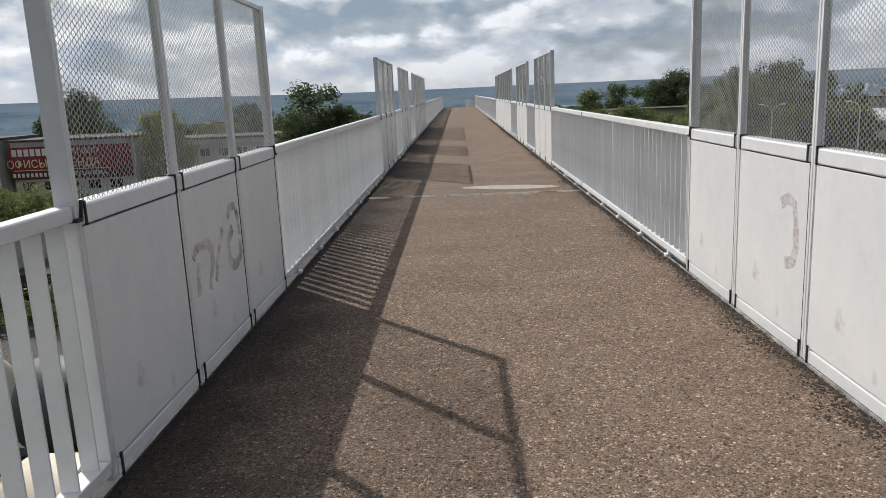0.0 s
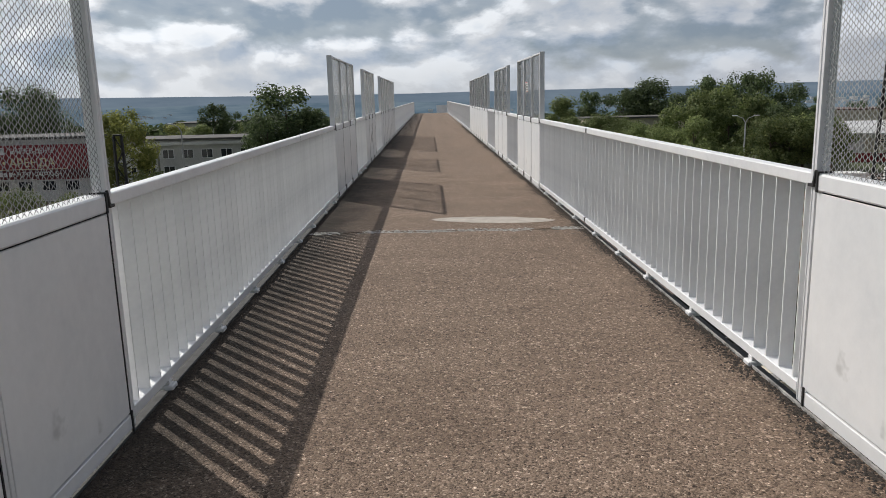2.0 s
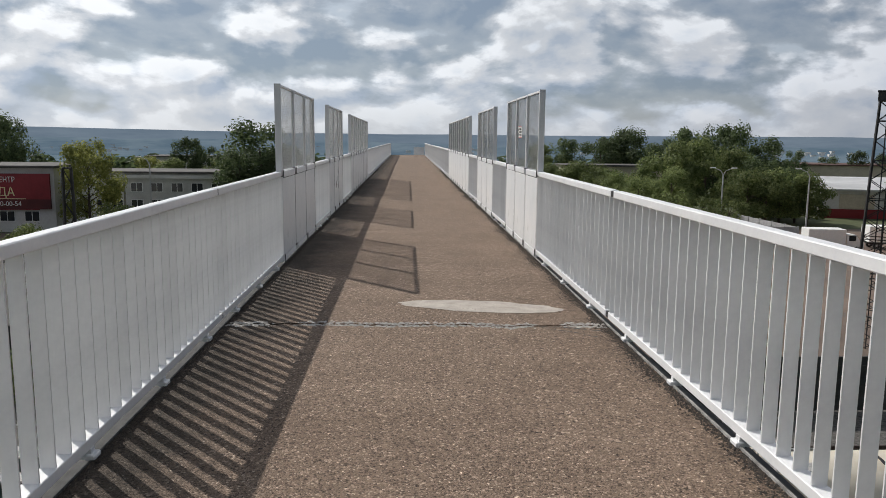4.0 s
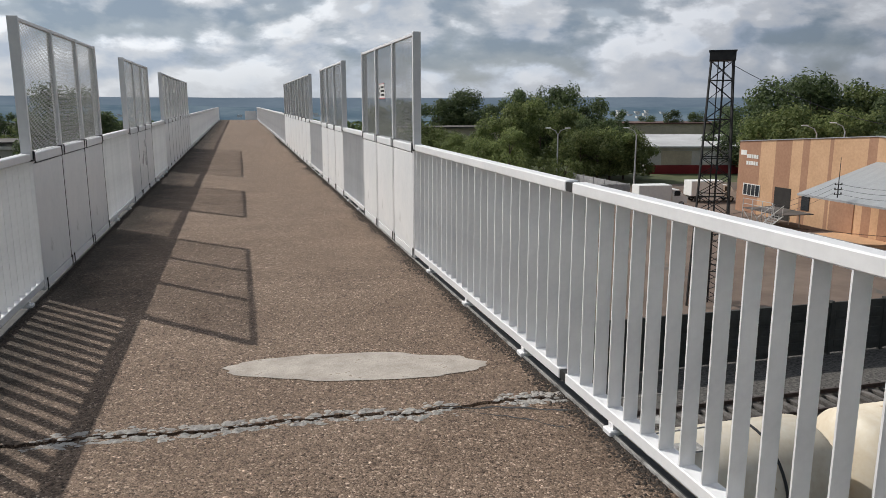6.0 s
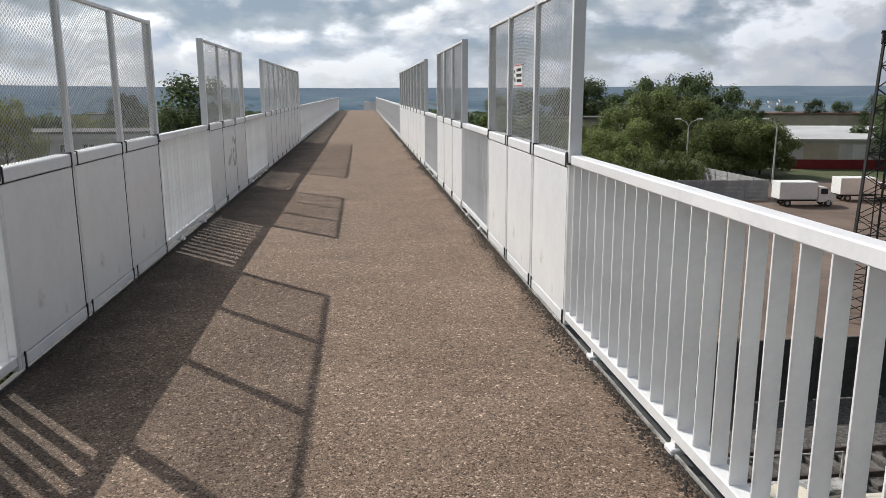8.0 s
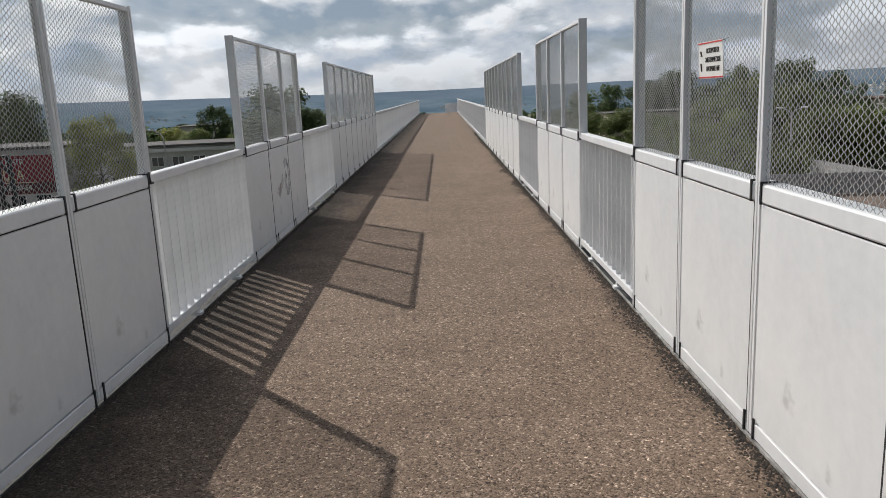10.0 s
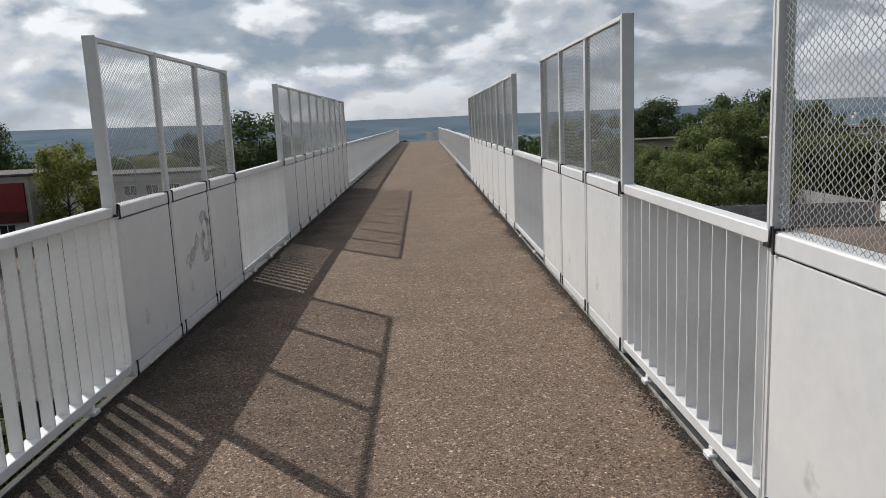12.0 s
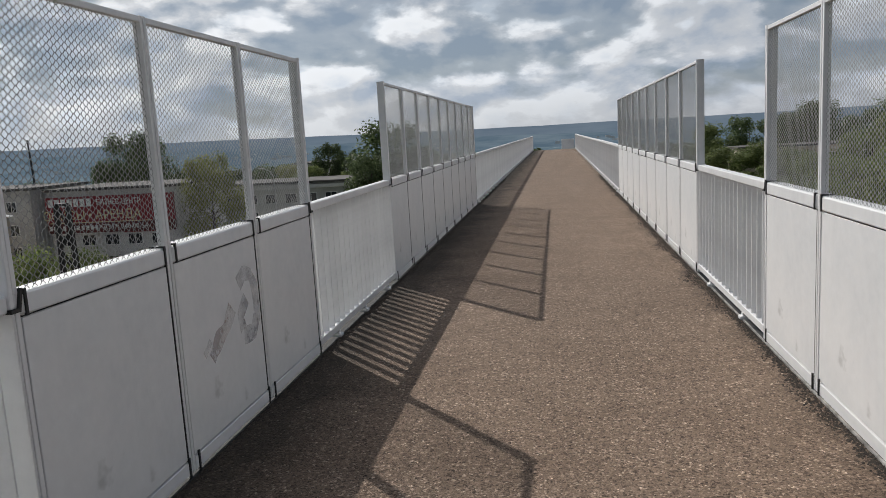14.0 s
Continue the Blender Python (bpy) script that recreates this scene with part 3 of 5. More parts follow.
RIGHT = [("r", -8, 4.58), ("RZ", 4.6, 7.71, 3), ("r", 7.73, 12.87, 7.79, 0.1535), ("r", 12.95, 16.49, 12.999, 0.155), ("RA", 16.51, 19.62, 3), ("r", 19.64, 21.68), ("RB", 21.7, 24.99, 3),
         ("r", 25.01, 27.56), ("RC", 27.58, 37.6, 9), ("r", 37.62, 50), ("r", 50.03, 64), ("r", 64.03, FAR)]
for s, rows in ((-1, LEFT), (1, RIGHT)):
    for row in rows:
        if row[0] == "r":
            railing(s, *row[1:])
        else:
            screen(row[0], s, *row[1:])

sleeve(-1, 12.875, 12.905)
sleeve(1, 12.87, 12.95)

# far end: the deck stops at a stair landing with low parapets
bm = bmesh.new()
box(bm, -1.7, 1.7, FAR + 0.01, FAR + 3, -0.6, -0.35)
for i in range(8):
    box(bm, -1.6, 1.6, FAR + 3 + 0.3 * i, FAR + 3.3 + 0.3 * i, -0.8 - 0.17 * i, -0.52 - 0.17 * i)
tagged(link("stairs", bm, M_CONC), "grey concrete landing and stair going down", "stairs", "", "structure")
bm = bmesh.new()
box(bm, 0.6, 1.65, FAR + 2.4, FAR + 2.55, -0.3, 0.75, 0.01)
tagged(link("parapet", bm, M_WHITE), "low white parapet at the stair landing", "parapet")

# ---- deck details ----
def ribbon(name, pts, widths, z, material, label, category):
    bm = bmesh.new()
    prev = None
    for i, (x, y) in enumerate(pts):
        w0, w1 = widths[i]
        a, b = bm.verts.new((x - w0, y, z)), bm.verts.new((x + w1, y, z))
        if prev:
            bm.faces.new((prev[0], prev[1], b, a))
        prev = (a, b)
    return tagged(link(name, bm, material), label, category)


def grit(name, s, y0, y1, n, wmax, seed):
    """Loose dark grit along the foot of the parapet: many small stones."""
    rnd = random.Random(seed)
    verts, faces = [], []
    for _ in range(n):
        y = rnd.uniform(y0, y1)
        env = wmax * (0.35 + 0.65 * abs(noise.noise(Vector((s * 3.0, y * 0.9, 1.0)))) * 2)
        x = s * (1.615 - abs(rnd.gauss(0, 0.5)) * env)
        r = rnd.uniform(0.003, 0.010)
        k = len(verts)
        a = rnd.uniform(0, 6.28)
        for j in range(4):
            verts.append((x + r * math.cos(a + j * 1.57), y + r * 1.3 * math.sin(a + j * 1.57), 0.0005))
        verts.append((x + r * 0.2, y, r * 0.9))
        faces += [(k + j, k + (j + 1) % 4, k + 4) for j in range(4)]
    me = bpy.data.meshes.new(name)
    me.from_pydata(verts, [], faces)
    me.materials.append(M_DIRT)
    return tagged(new(name, me), "dark loose grit along the deck edge", "grit", "", "stuff")


grit("grit", 1, -2, 45, 30000, 0.17, 5)
grit("grit", -1, -2, 45, 20000, 0.10, 6)

# pale cement patch past the expansion joint
bm = bmesh.new()
c = bm.verts.new((0.60, 13.575, 0.006))
ring = []
for i in range(72):
    a = i / 72 * 2 * math.pi
    k = 1 + 0.10 * noise.noise(Vector((math.cos(a) * 3, math.sin(a) * 3, 5))) + 0.045 * noise.noise(Vector((math.cos(a) * 11, math.sin(a) * 11, 2)))
    ex = abs(math.cos(a)) ** 0.8 * math.copysign(1, math.cos(a))
    ring.append(bm.verts.new((0.60 + 0.76 * k * ex, 13.575 - 0.15 * ex + 0.24 * k * math.sin(a) * abs(math.sin(a)) ** 0.35, 0.0035)))
for i in range(72):
    bm.faces.new((c, ring[i], ring[(i + 1) % 72]))
tagged(link("cement_patch", bm, M_PATCH), "pale oval cement patch on the deck", "patch")

# expansion joint: dark filler in the gap and crumbled mortar along its lips
bm = bmesh.new()
box(bm, -HALF, HALF, JOINT - 0.14, JOINT + 0.14, -0.21, -0.09)
tagged(link("joint_filler", bm, M_SEAM), "dark filler deep in the expansion joint", "joint filler")
rnd = random.Random(11)
verts, faces = [], []
for _ in range(1500):
    x = rnd.uniform(-1.6, 1.6)
    if noise.noise(Vector((x * 3.1, 8, 0))) < rnd.uniform(-0.4, 0.3):
        continue
    y = crack_y(x) + rnd.gauss(0.0, 0.016) + rnd.choice((-0.05, -0.036, 0.04, 0.05))
    r = rnd.uniform(0.003, 0.017)
    a = rnd.uniform(0, 6.28)
    k = len(verts)
    for j in range(4):
        verts.append((x + 1.8 * r * math.cos(a + j * 1.57), y + r * math.sin(a + j * 1.57), 0.0005))
    verts.append((x, y, r * 0.6))
    faces += [(k + j, k + (j + 1) % 4, k + 4) for j in range(4)]
me = bpy.data.meshes.new("mortar_crumbs")
me.from_pydata(verts, [], faces)
me.materials.append(M_CRUMB)
tagged(new("mortar_crumbs", me), "pale crumbled mortar along the expansion joint", "rubble", "", "stuff")


# hairline cracks that branch from the joint
def hairline(x0, y0, dx, dy, w):
    n = 26
    verts, faces = [], []
    for i in range(n + 1):
        k = i / n
        x = x0 + dx * k + 0.03 * noise.noise(Vector((k * 5, x0 * 3, 1)))
        y = y0 + dy * k + 0.05 * noise.noise(Vector((k * 6, x0 * 3, 6)))
        h = w * (1 - 0.8 * k) * (0.7 + 0.6 * noise.noise(Vector((k * 19, x0, 2))))
        verts += [(x, y - h, 0.0015), (x, y + h, 0.0015)]
        if i:
            faces.append((2 * i - 2, 2 * i, 2 * i + 1, 2 * i - 1))
    me = bpy.data.meshes.new("deck_crack")
    me.from_pydata(verts, [], faces)
    me.materials.append(M_SEAM)
    tagged(new("deck_crack", me), "thin dark crack in the brown asphalt", "crack", "deck cracks")


hairline(1.60, 12.62, -0.70, 0.26, 0.022)
hairline(1.45, 12.46, -0.45, 0.36, 0.014)
hairline(-1.55, 12.74, 0.5, -0.10, 0.008)
hairline(1.55, 41.3, -1.3, 0.25, 0.03)
hairline(-1.55, 41.0, 1.2, 0.2, 0.03)
hairline(1.58, 34.2, -0.6, 0.15, 0.02)
hairline(-1.40, 12.28, 0.9, 0.08, 0.004)


# ---- warning sign wired to the mesh ----
def warning_sign():
    y, z = 18.17, 1.68
    t = thing("warning_sign", (1.645, y, z), "white warning plate with black lettering wired to the mesh", "sign")
    t.matrix_basis = pose(1.637, y, z, 3, 0, -90)
    k = Matrix.Diagonal((1, 1, 0.66, 1))
    t.matrix_basis = t.matrix_basis @ k
    bpart("plate", (-0.165, 0.165, -0.003, 0.0, -0.135, 0.135), M_SIGNW, t)
    for z0 in (-0.130, 0.121):
        bpart("stripe", (-0.165, 0.165, -0.005, -0.003, z0, z0 + 0.010), M_SIGNR, t, 0, "red border stripe")
    turn = pose(0, -0.004, 0, 90, 0, 0)
    for i, (w, wd) in enumerate((("ОСТОРОЖНО!", 0.17), ("ЭЛЕКТРИЧЕСКОЕ", 0.21), ("НАПРЯЖЕНИЕ", 0.18))):
        lettering("lettering", w, 0.05, M_SIGNK, t, pose(0.035, -0.004, 0.066 - 0.066 * i) @ turn.to_quaternion().to_matrix().to_4x4(), 0.001, wd)
    bm = bmesh.new()
    bar(bm, (-0.125, -0.004, 0.07), (-0.110, -0.004, 0.03), 0.012, 0.002)
    bar(bm, (-0.110, -0.004, 0.03), (-0.125, -0.004, 0.035), 0.010, 0.002)
    bar(bm, (-0.125, -0.004, -0.02), (-0.12, -0.004, -0.08), 0.012, 0.002)
    part("pictogram", bm, M_SIGNK, t)
    bm = bmesh.new()
    for x in (-0.155, 0.155):
        bar(bm, (x, 0.0, 0.125), (x, 0.03, 0.14), 0.004)
    part("wire_tie", bm, M_BLACK, t)


warning_sign()


# ---- half-erased paint marks on the panels ----
def stroke(bm, pts, w, out):
    """A brushed stroke along pts (across, up) with blunt, uneven ends."""
    ps = [Vector((0, a, b)) for a, b in pts]
    fine = []
    for a, b in zip(ps, ps[1:]):
        fine += [a.lerp(b, k / 4) for k in range(4)]
    fine.append(ps[-1])
    prev = None
    for i, p in enumerate(fine):
        d = (fine[min(i + 1, len(fine) - 1)] - fine[max(i - 1, 0)]).normalized()
        side = Vector((0, -d.z, d.y))
        ww = w * (0.85 + 0.35 * noise.noise(p * 9)) / 2
        q = [bm.verts.new(p + side * ww + Vector((-out, 0, 0))), bm.verts.new(p - side * ww + Vector((-out, 0, 0)))]
        if prev:
            bm.faces.new((prev[0], prev[1], q[1], q[0]))
        prev = q


def smear(tag, i, material, strokes, out=0.001):
    bm = bmesh.new()
    for n, (w, pts) in enumerate(strokes):
        stroke(bm, pts, w, out + 0.0005 * n)
    part("paint_smear", bm, material, panels[tag, i], "faded half-erased paint mark")


HOOK = ((0.07, ((0.30, 0.80), (0.24, 0.86), (0.14, 0.86), (0.09, 0.77), (0.085, 0.66))), (0.075, ((0.22, 0.73), (0.33, 0.66), (0.33, 0.56), (0.28, 0.50), (0.19, 0.49), (0.10, 0.53), (0.08, 0.63))))
FAINT = ((0.06, ((0.42, 0.76), (0.49, 0.68), (0.57, 0.58), (0.62, 0.48))), (0.07, ((0.95, 0.68), (0.90, 0.73), (0.81, 0.73), (0.71, 0.73), (0.64, 0.67), (0.65, 0.60), (0.70, 0.53), (0.73, 0.46))), (0.06, ((0.88, 0.65), (0.90, 0.58), (0.91, 0.47))))
smear("LZ", 1, M_SMEARB, HOOK)
smear("LZ", 1, M_SMEAR, FAINT, 0.003)
smear("RZ", 1, M_SMEAR, ((0.075, ((0.36, 0.81), (0.27, 0.85), (0.19, 0.83), (0.16, 0.72), (0.15, 0.60), (0.18, 0.51), (0.28, 0.48))),))
smear("LB", 1, M_SMEARG, ((0.11, ((0.32, 0.82), (0.24, 0.87), (0.15, 0.85), (0.10, 0.77), (0.09, 0.60), (0.16, 0.50), (0.30, 0.51))), (0.10, ((0.23, 0.72), (0.33, 0.64), (0.30, 0.55)))))
smear("LB", 1, M_SMEAR, ((0.12, ((0.43, 0.71), (0.52, 0.62), (0.62, 0.58), (0.72, 0.50))), (0.05, ((0.72, 0.60), (0.80, 0.54)))), 0.003)


# ---- land ----
G = -10.0


def terrain(name, r0, r1, steps, prof, material, label, kind_label, jitter=0.0, seg=144):
    verts, faces = [], []
    for i in range(steps + 1):
        r = r0 + (r1 - r0) * i / steps
        for j in range(seg):
            a = 2 * math.pi * j / seg
            x, y = r * math.sin(a), r * math.cos(a)
            z = prof(r) + (jitter * noise.noise(Vector((x * 0.002, y * 0.002, 0))) if jitter else 0)
            verts.append((x, y, z))
    for i in range(steps):
        for j in range(seg):
            a, b = i * seg + j, i * seg + (j + 1) % seg
            faces.append((a, b, b + seg, a + seg))
    me = bpy.data.meshes.new(name)
    me.from_pydata(verts, [], faces)
    me.materials.append(material)
    ob = new(name, me)
    return tagged(ob, label, kind_label, "", "structure")


def land(r):
    if r < 230:
        return G
    if r < 900:
        k = (r - 230) / 670
        return G - 90 * k * k * (3 - 2 * k)
    return G - 90


terrain("ground", 0.0, 900, 60, land, M_GRASS, "rough grassy ground falling away to a valley", "ground")
terrain("backdrop", 880, 4700, 30, lambda r: G - 92 + (0 if r < 3200 else 60 * ((r - 3200) / 1500) ** 2), M_VALLEY, "valley with fields and far town, blue haze painted in", "valley", 14.0)


def ridge(name, r, base, h, amp, seed, material):
    verts, faces = [], []
    n = 360
    for j in range(n):
        a = 2 * math.pi * j / n
        x, y = r * math.sin(a), r * math.cos(a)
        top = h + 40 * max(0.0, -math.sin(a)) + amp * noise.noise(Vector((math.sin(a) * 3 + seed, math.cos(a) * 3, 0))) + amp * 0.25 * noise.noise(Vector((math.sin(a) * 25 + seed, math.cos(a) * 25, 0)))
        verts += [(x, y, base), (x * 1.02, y * 1.02, top)]
    for j in range(n):
        a, b = 2 * j, 2 * ((j + 1) % n)
        faces.append((a, b, b + 1, a + 1))
    me = bpy.data.meshes.new(name)
    me.from_pydata(verts, [], faces)
    me.materials.append(material)
    return tagged(new(name, me), "long ridge on the horizon, blue haze painted in", "hills", "", "structure")


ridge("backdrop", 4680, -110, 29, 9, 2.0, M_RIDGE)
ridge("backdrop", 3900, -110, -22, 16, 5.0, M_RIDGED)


def far_town(n, seed):
    """Pale blocks of a far town, scattered in clumps on the face of the nearer ridge."""
    rnd = random.Random(seed)
    bm = bmesh.new()
    made = 0
    while made < n:
        a = rnd.uniform(-0.75, 0.7)
        if noise.noise(Vector((a * 9, seed, 0))) < rnd.uniform(-0.1, 0.4):
            continue
        k = rnd.uniform(0.45, 0.8)
        r, z = 3900 * (1 + 0.02 * k), -110 + 85 * k
        w, h = rnd.uniform(8, 34), rnd.uniform(3, 7)
        x, y = r * math.sin(a), r * math.cos(a)
        box(bm, x - w / 2, x + w / 2, y - 9, y + 9, z - 6, z + h)
        made += 1
    return tagged(link("far_town", bm, M_PALE), "pale buildings of a far town on the slopes", "town", "", "stuff")


far_town(150, 3)


def sheet(name, x0, x1, y0, y1, z, material, label, category):
    bm = bmesh.new()
    bmesh.ops.create_grid(bm, x_segments=8, y_segments=8, size=0.5, matrix=Matrix.LocRotScale(((x0 + x1) / 2, (y0 + y1) / 2, z), None, (x1 - x0, y1 - y0, 1)))
    return tagged(link(name, bm, material), label, category, "", "structure")


sheet("pavement", 6, 130, 37.2, 104, G + 0.03, M_ASPH, "brown grey asphalt of a loading yard", "yard")
sheet("pavement", -75, -6, 42.8, 83.8, G + 0.03, M_YARD, "dark dirt yard behind the fence", "yard")
sheet("road", -75, -6, 84, 97, G + 0.03, M_ASPH, "grey asphalt road between buildings", "road")
sheet("ground_ballast", -160, 160, 8, 42.3, G + 0.02, M_BALLAST, "grey crushed stone under railway tracks", "ballast")


# ---- railway ----
def track(y, x0, x1):
    t = thing("railway_track", (0, y, G + 0.03), "railway track of steel rails on concrete sleepers", "track", "railway tracks")
    for dy in (-0.78, 0.78):
        bm = bmesh.new()
        box(bm, x0, x1, dy - 0.07, dy + 0.07, 0.15, 0.17)
        box(bm, x0, x1, dy - 0.015, dy + 0.015, 0.16, 0.29)
        box(bm, x0, x1, dy - 0.037, dy + 0.037, 0.28, 0.325)
        part("rail", bm, M_STEEL, t)
    bm = bmesh.new()
    box(bm, -0.13, 0.13, -1.35, 1.35, 0.0, 0.155, 0.02)
    me = shared("sleeper", bm, M_SLEEPER)
    x = x0
    i = 0
    while x < x1:
        if -32 < x < 48 and i < 290:
            o = new("sleeper", me)
            o.parent = t
            o.matrix_basis = pose(x, 0, 0)
            i += 1
        x += 0.56
    return t


for y in (31.7, 27.6, 23.4, 16.6):
    track(y, -90, 90)


def tank_wagon(x, y, material, label):
    t = thing("tank_wagon", (x, y, G - 0.2), label, "tank wagon", "tank wagons on the sidings")
    R, H, zc = 1.5, 5.0, 2.75
    bm = bmesh.new()
    prof = [(-H - 0.4, 0.0), (-H - 0.38, 0.5), (-H - 0.28, 1.0), (-H - 0.1, 1.36), (-H + 0.1, R), (H - 0.1, R), (H + 0.1, 1.36), (H + 0.28, 1.0), (H + 0.38, 0.5), (H + 0.4, 0.0)]
    rings = []
    for px, pr in prof:
        rings.append([bm.verts.new((px, pr * math.cos(2 * math.pi * j / 40), zc + pr * math.sin(2 * math.pi * j / 40))) for j in range(40)] if pr else [bm.verts.new((px, 0, zc))])
    for a, b in zip(rings, rings[1:]):
        for j in range(40):
            k = (j + 1) % 40
            if len(a) == 1:
                bm.faces.new((a[0], b[k], b[j]))
            elif len(b) == 1:
                bm.faces.new((a[j], a[k], b[0]))
            else:
                bm.faces.new((a[j], a[k], b[k], b[j]))
    part("tank", bm, material, t, "", True)
    for bx in (-3.4, 0.0, 3.4):
        bm = bmesh.new()
        for j in range(40):
            a0, a1 = 2 * math.pi * j / 40, 2 * math.pi * (j + 1) / 40
            bar(bm, (bx, 1.515 * math.cos(a0), zc + 1.515 * math.sin(a0)), (bx, 1.515 * math.cos(a1), zc + 1.515 * math.sin(a1)), 0.07, 0.02)
        part("band", bm, M_IRON, t, "dark band round the tank")
    bm = bmesh.new()
    bar(bm, (0, 0, zc + R - 0.05), (0, 0, zc + R + 0.28), 0.75, 0.75, 20)
    bar(bm, (0, 0, zc + R + 0.28), (0, 0, zc + R + 0.34), 0.85, 0.8, 20)
    part("hatch", bm, material, t)
    bm = bmesh.new()
    for s in (-1, 1):
        box(bm, -1.6, 1.6, s * 0.5, s * 0.95, zc + R + 0.02, zc + R + 0.06)
        for hx in (-1.6, 0, 1.6):
            bar(bm, (hx, s * 0.95, zc + R + 0.05), (hx, s * 0.95, zc + R + 0.6), 0.03)
        bar(bm, (-1.6, s * 0.95, zc + R + 0.6), (1.6, s * 0.95, zc + R + 0.6), 0.03)
    part("catwalk", bm, M_EDGE, t, "grey steel catwalk with handrail")
    bm = bmesh.new()
    box(bm, -5.7, 5.7, -0.3, 0.3, 0.75, 1.15)
    for bx in (-5.6, 5.6):
        box(bm, bx - 0.12, bx + 0.12, -1.3, 1.3, 0.75, 1.1)
    for bx in (-3.6, 3.6):
        box(bm, bx - 0.4, bx + 0.4, -1.2, 1.2, 1.1, 1.6)
    part("underframe", bm, M_IRON, t)
    for bx in (-4.6, -2.75, 2.75, 4.6):
        bm = bmesh.new()
        for s in (-1, 1):
            bar(bm, (bx, s * 0.72, 0.45), (bx, s * 0.86, 0.45), 0.95, 0.95, 24)
        bar(bm, (bx, -0.8, 0.45), (bx, 0.8, 0.45), 0.16, 0.16, 10)
        part("wheelset", bm, M_STEEL, t)
    return t


CREAM = "cream painted railway tank wagon with rusty stains"
for x in (19.3, 7.9, -20.0, 30.7, -31.4):
    tank_wagon(x, 23.4, M_TANK, CREAM)
tank_wagon(-8.6, 23.4, M_TANKG, "dark green railway tank wagon")
for x in (-16.5, -5.1):
    tank_wagon(x, 16.6, M_TANK, CREAM)


# ---- fences ----
def fence_run(x0, y0, x1, y1, h, material, label, n, group, base=G):
    L = math.hypot(x1 - x0, y1 - y0)
    a = math.degrees(math.atan2(y1 - y0, x1 - x0))
    t = thing("concrete_fence", (x0, y0, base), label, "fence", group, rz=a)
    w = L / n
    bm = bmesh.new()
    box(bm, 0.06, w - 0.06, -0.05, 0.05, 0.1, h)
    for k in range(4):
        z = 0.35 + k * (h - 0.6) / 4
        box(bm, 0.25, w - 0.25, -0.075, 0.075, z, z + (h - 0.6) / 4 - 0.12, 0.02)
    me = shared("panel", bm, material)
    bm = bmesh.new()
    box(bm, -0.07, 0.07, -0.1, 0.1, 0.0, h + 0.08)
    mp = shared("post", bm, material)
    for i in range(n):
        o = new("panel", me)
        o.parent = t
        o.matrix_basis = pose(i * w, 0, 0)
    for i in range(n + 1):
        o = new("post", mp)
        o.parent = t
        o.matrix_basis = pose(i * w, 0, 0)
    return t


fence_run(-4, 36.8, 80, 36.8, 2.5, M_FENCE, "dark weathered concrete panel fence along the tracks", 28, "fences")
fence_run(-88, 42.4, -4, 42.4, 2.5, M_FENCE, "dark weathered concrete panel fence along the tracks", 28, "fences")
fence_run(20, 90.5, 43.5, 87.4, 2.2, M_FENCEG, "grey concrete panel fence beside the yard", 10, "fences")
fence_run(43.5, 87.4, 43.0, 101.4, 2.2, M_FENCEG, "grey concrete panel fence beside the yard", 5, "fences")


# ---- lattice mast ----
def lattice_mast():
    t = thing("lattice_mast", (25.9, 46.2, G), "tall black steel lattice mast with a boxed top", "mast", rz=-34)
    H, w0, w1 = 13.8, 1.05, 0.58
    legs = [(-1, -1), (1, -1), (1, 1), (-1, 1)]
    at = lambda k, z: Vector((legs[k % 4][0] * (w0 + (w1 - w0) * z / H), legs[k % 4][1] * (w0 + (w1 - w0) * z / H), z))
    for k in range(4):
        bm = bmesh.new()
        bar(bm, at(k, 0), at(k, H), 0.085)
        part("leg", bm, M_IRON, t)
    n = 13
    def brace(a, b, w):
        bm = bmesh.new()
        bar(bm, a, b, w)
        part("brace", bm, M_IRON, t)

    for k in range(4):
        for i in range(n):
            z0, z1 = H * i / n, H * (i + 1) / n
            brace(at(k, z0), at(k + 1, z1), 0.038)
            brace(at(k + 1, z0), at(k, z1), 0.038)
            if i % 2 == 0:
                brace(at(k, z0), at(k + 1, z0), 0.05)
    bm = bmesh.new()
    box(bm, -0.68, 0.68, -0.68, 0.68, H - 0.02, H + 0.48, 0.02)
    box(bm, -0.72, 0.72, -0.72, 0.72, H + 0.48, H + 0.54)
    part("top_box", bm, M_IRON, t)
    bm = bmesh.new()
    bar(bm, (0.1, 0.1, 0), (0.1, 0.1, H), 0.10)
    bar(bm, (-0.2, 0.2, 0), (-0.2, 0.2, H), 0.06)
    part("cable_duct", bm, M_IRON, t)


lattice_mast()


def slim_mast():
    """A narrow mast of two laced legs."""
    t = thing("lattice_mast", (-15.2, 40.8, G), "narrow black steel mast of laced legs", "mast", rz=25)
    H = 10.1
    for s in (-1, 1):
        for q in (-1, 1):
            bm = bmesh.new()
            bar(bm, (s * 0.34, q * 0.2, 0), (s * 0.17, q * 0.12, H), 0.10)
            part("leg", bm, M_IRON, t)
    for i in range(14):
        z0, z1 = H * i / 14, H * (i + 1) / 14
        w0, w1 = 0.34 - 0.17 * i / 14, 0.34 - 0.17 * (i + 1) / 14
        for q in (-0.17, 0.17):
            bm = bmesh.new()
            k = 1 if i % 2 else -1
            bar(bm, (k * w0, q, z0), (-k * w1, q, z1), 0.05)
            part("brace", bm, M_IRON, t)
    bpart("cap", (-0.2, 0.2, -0.15, 0.15, H, H + 0.08), M_IRON, t)


slim_mast()


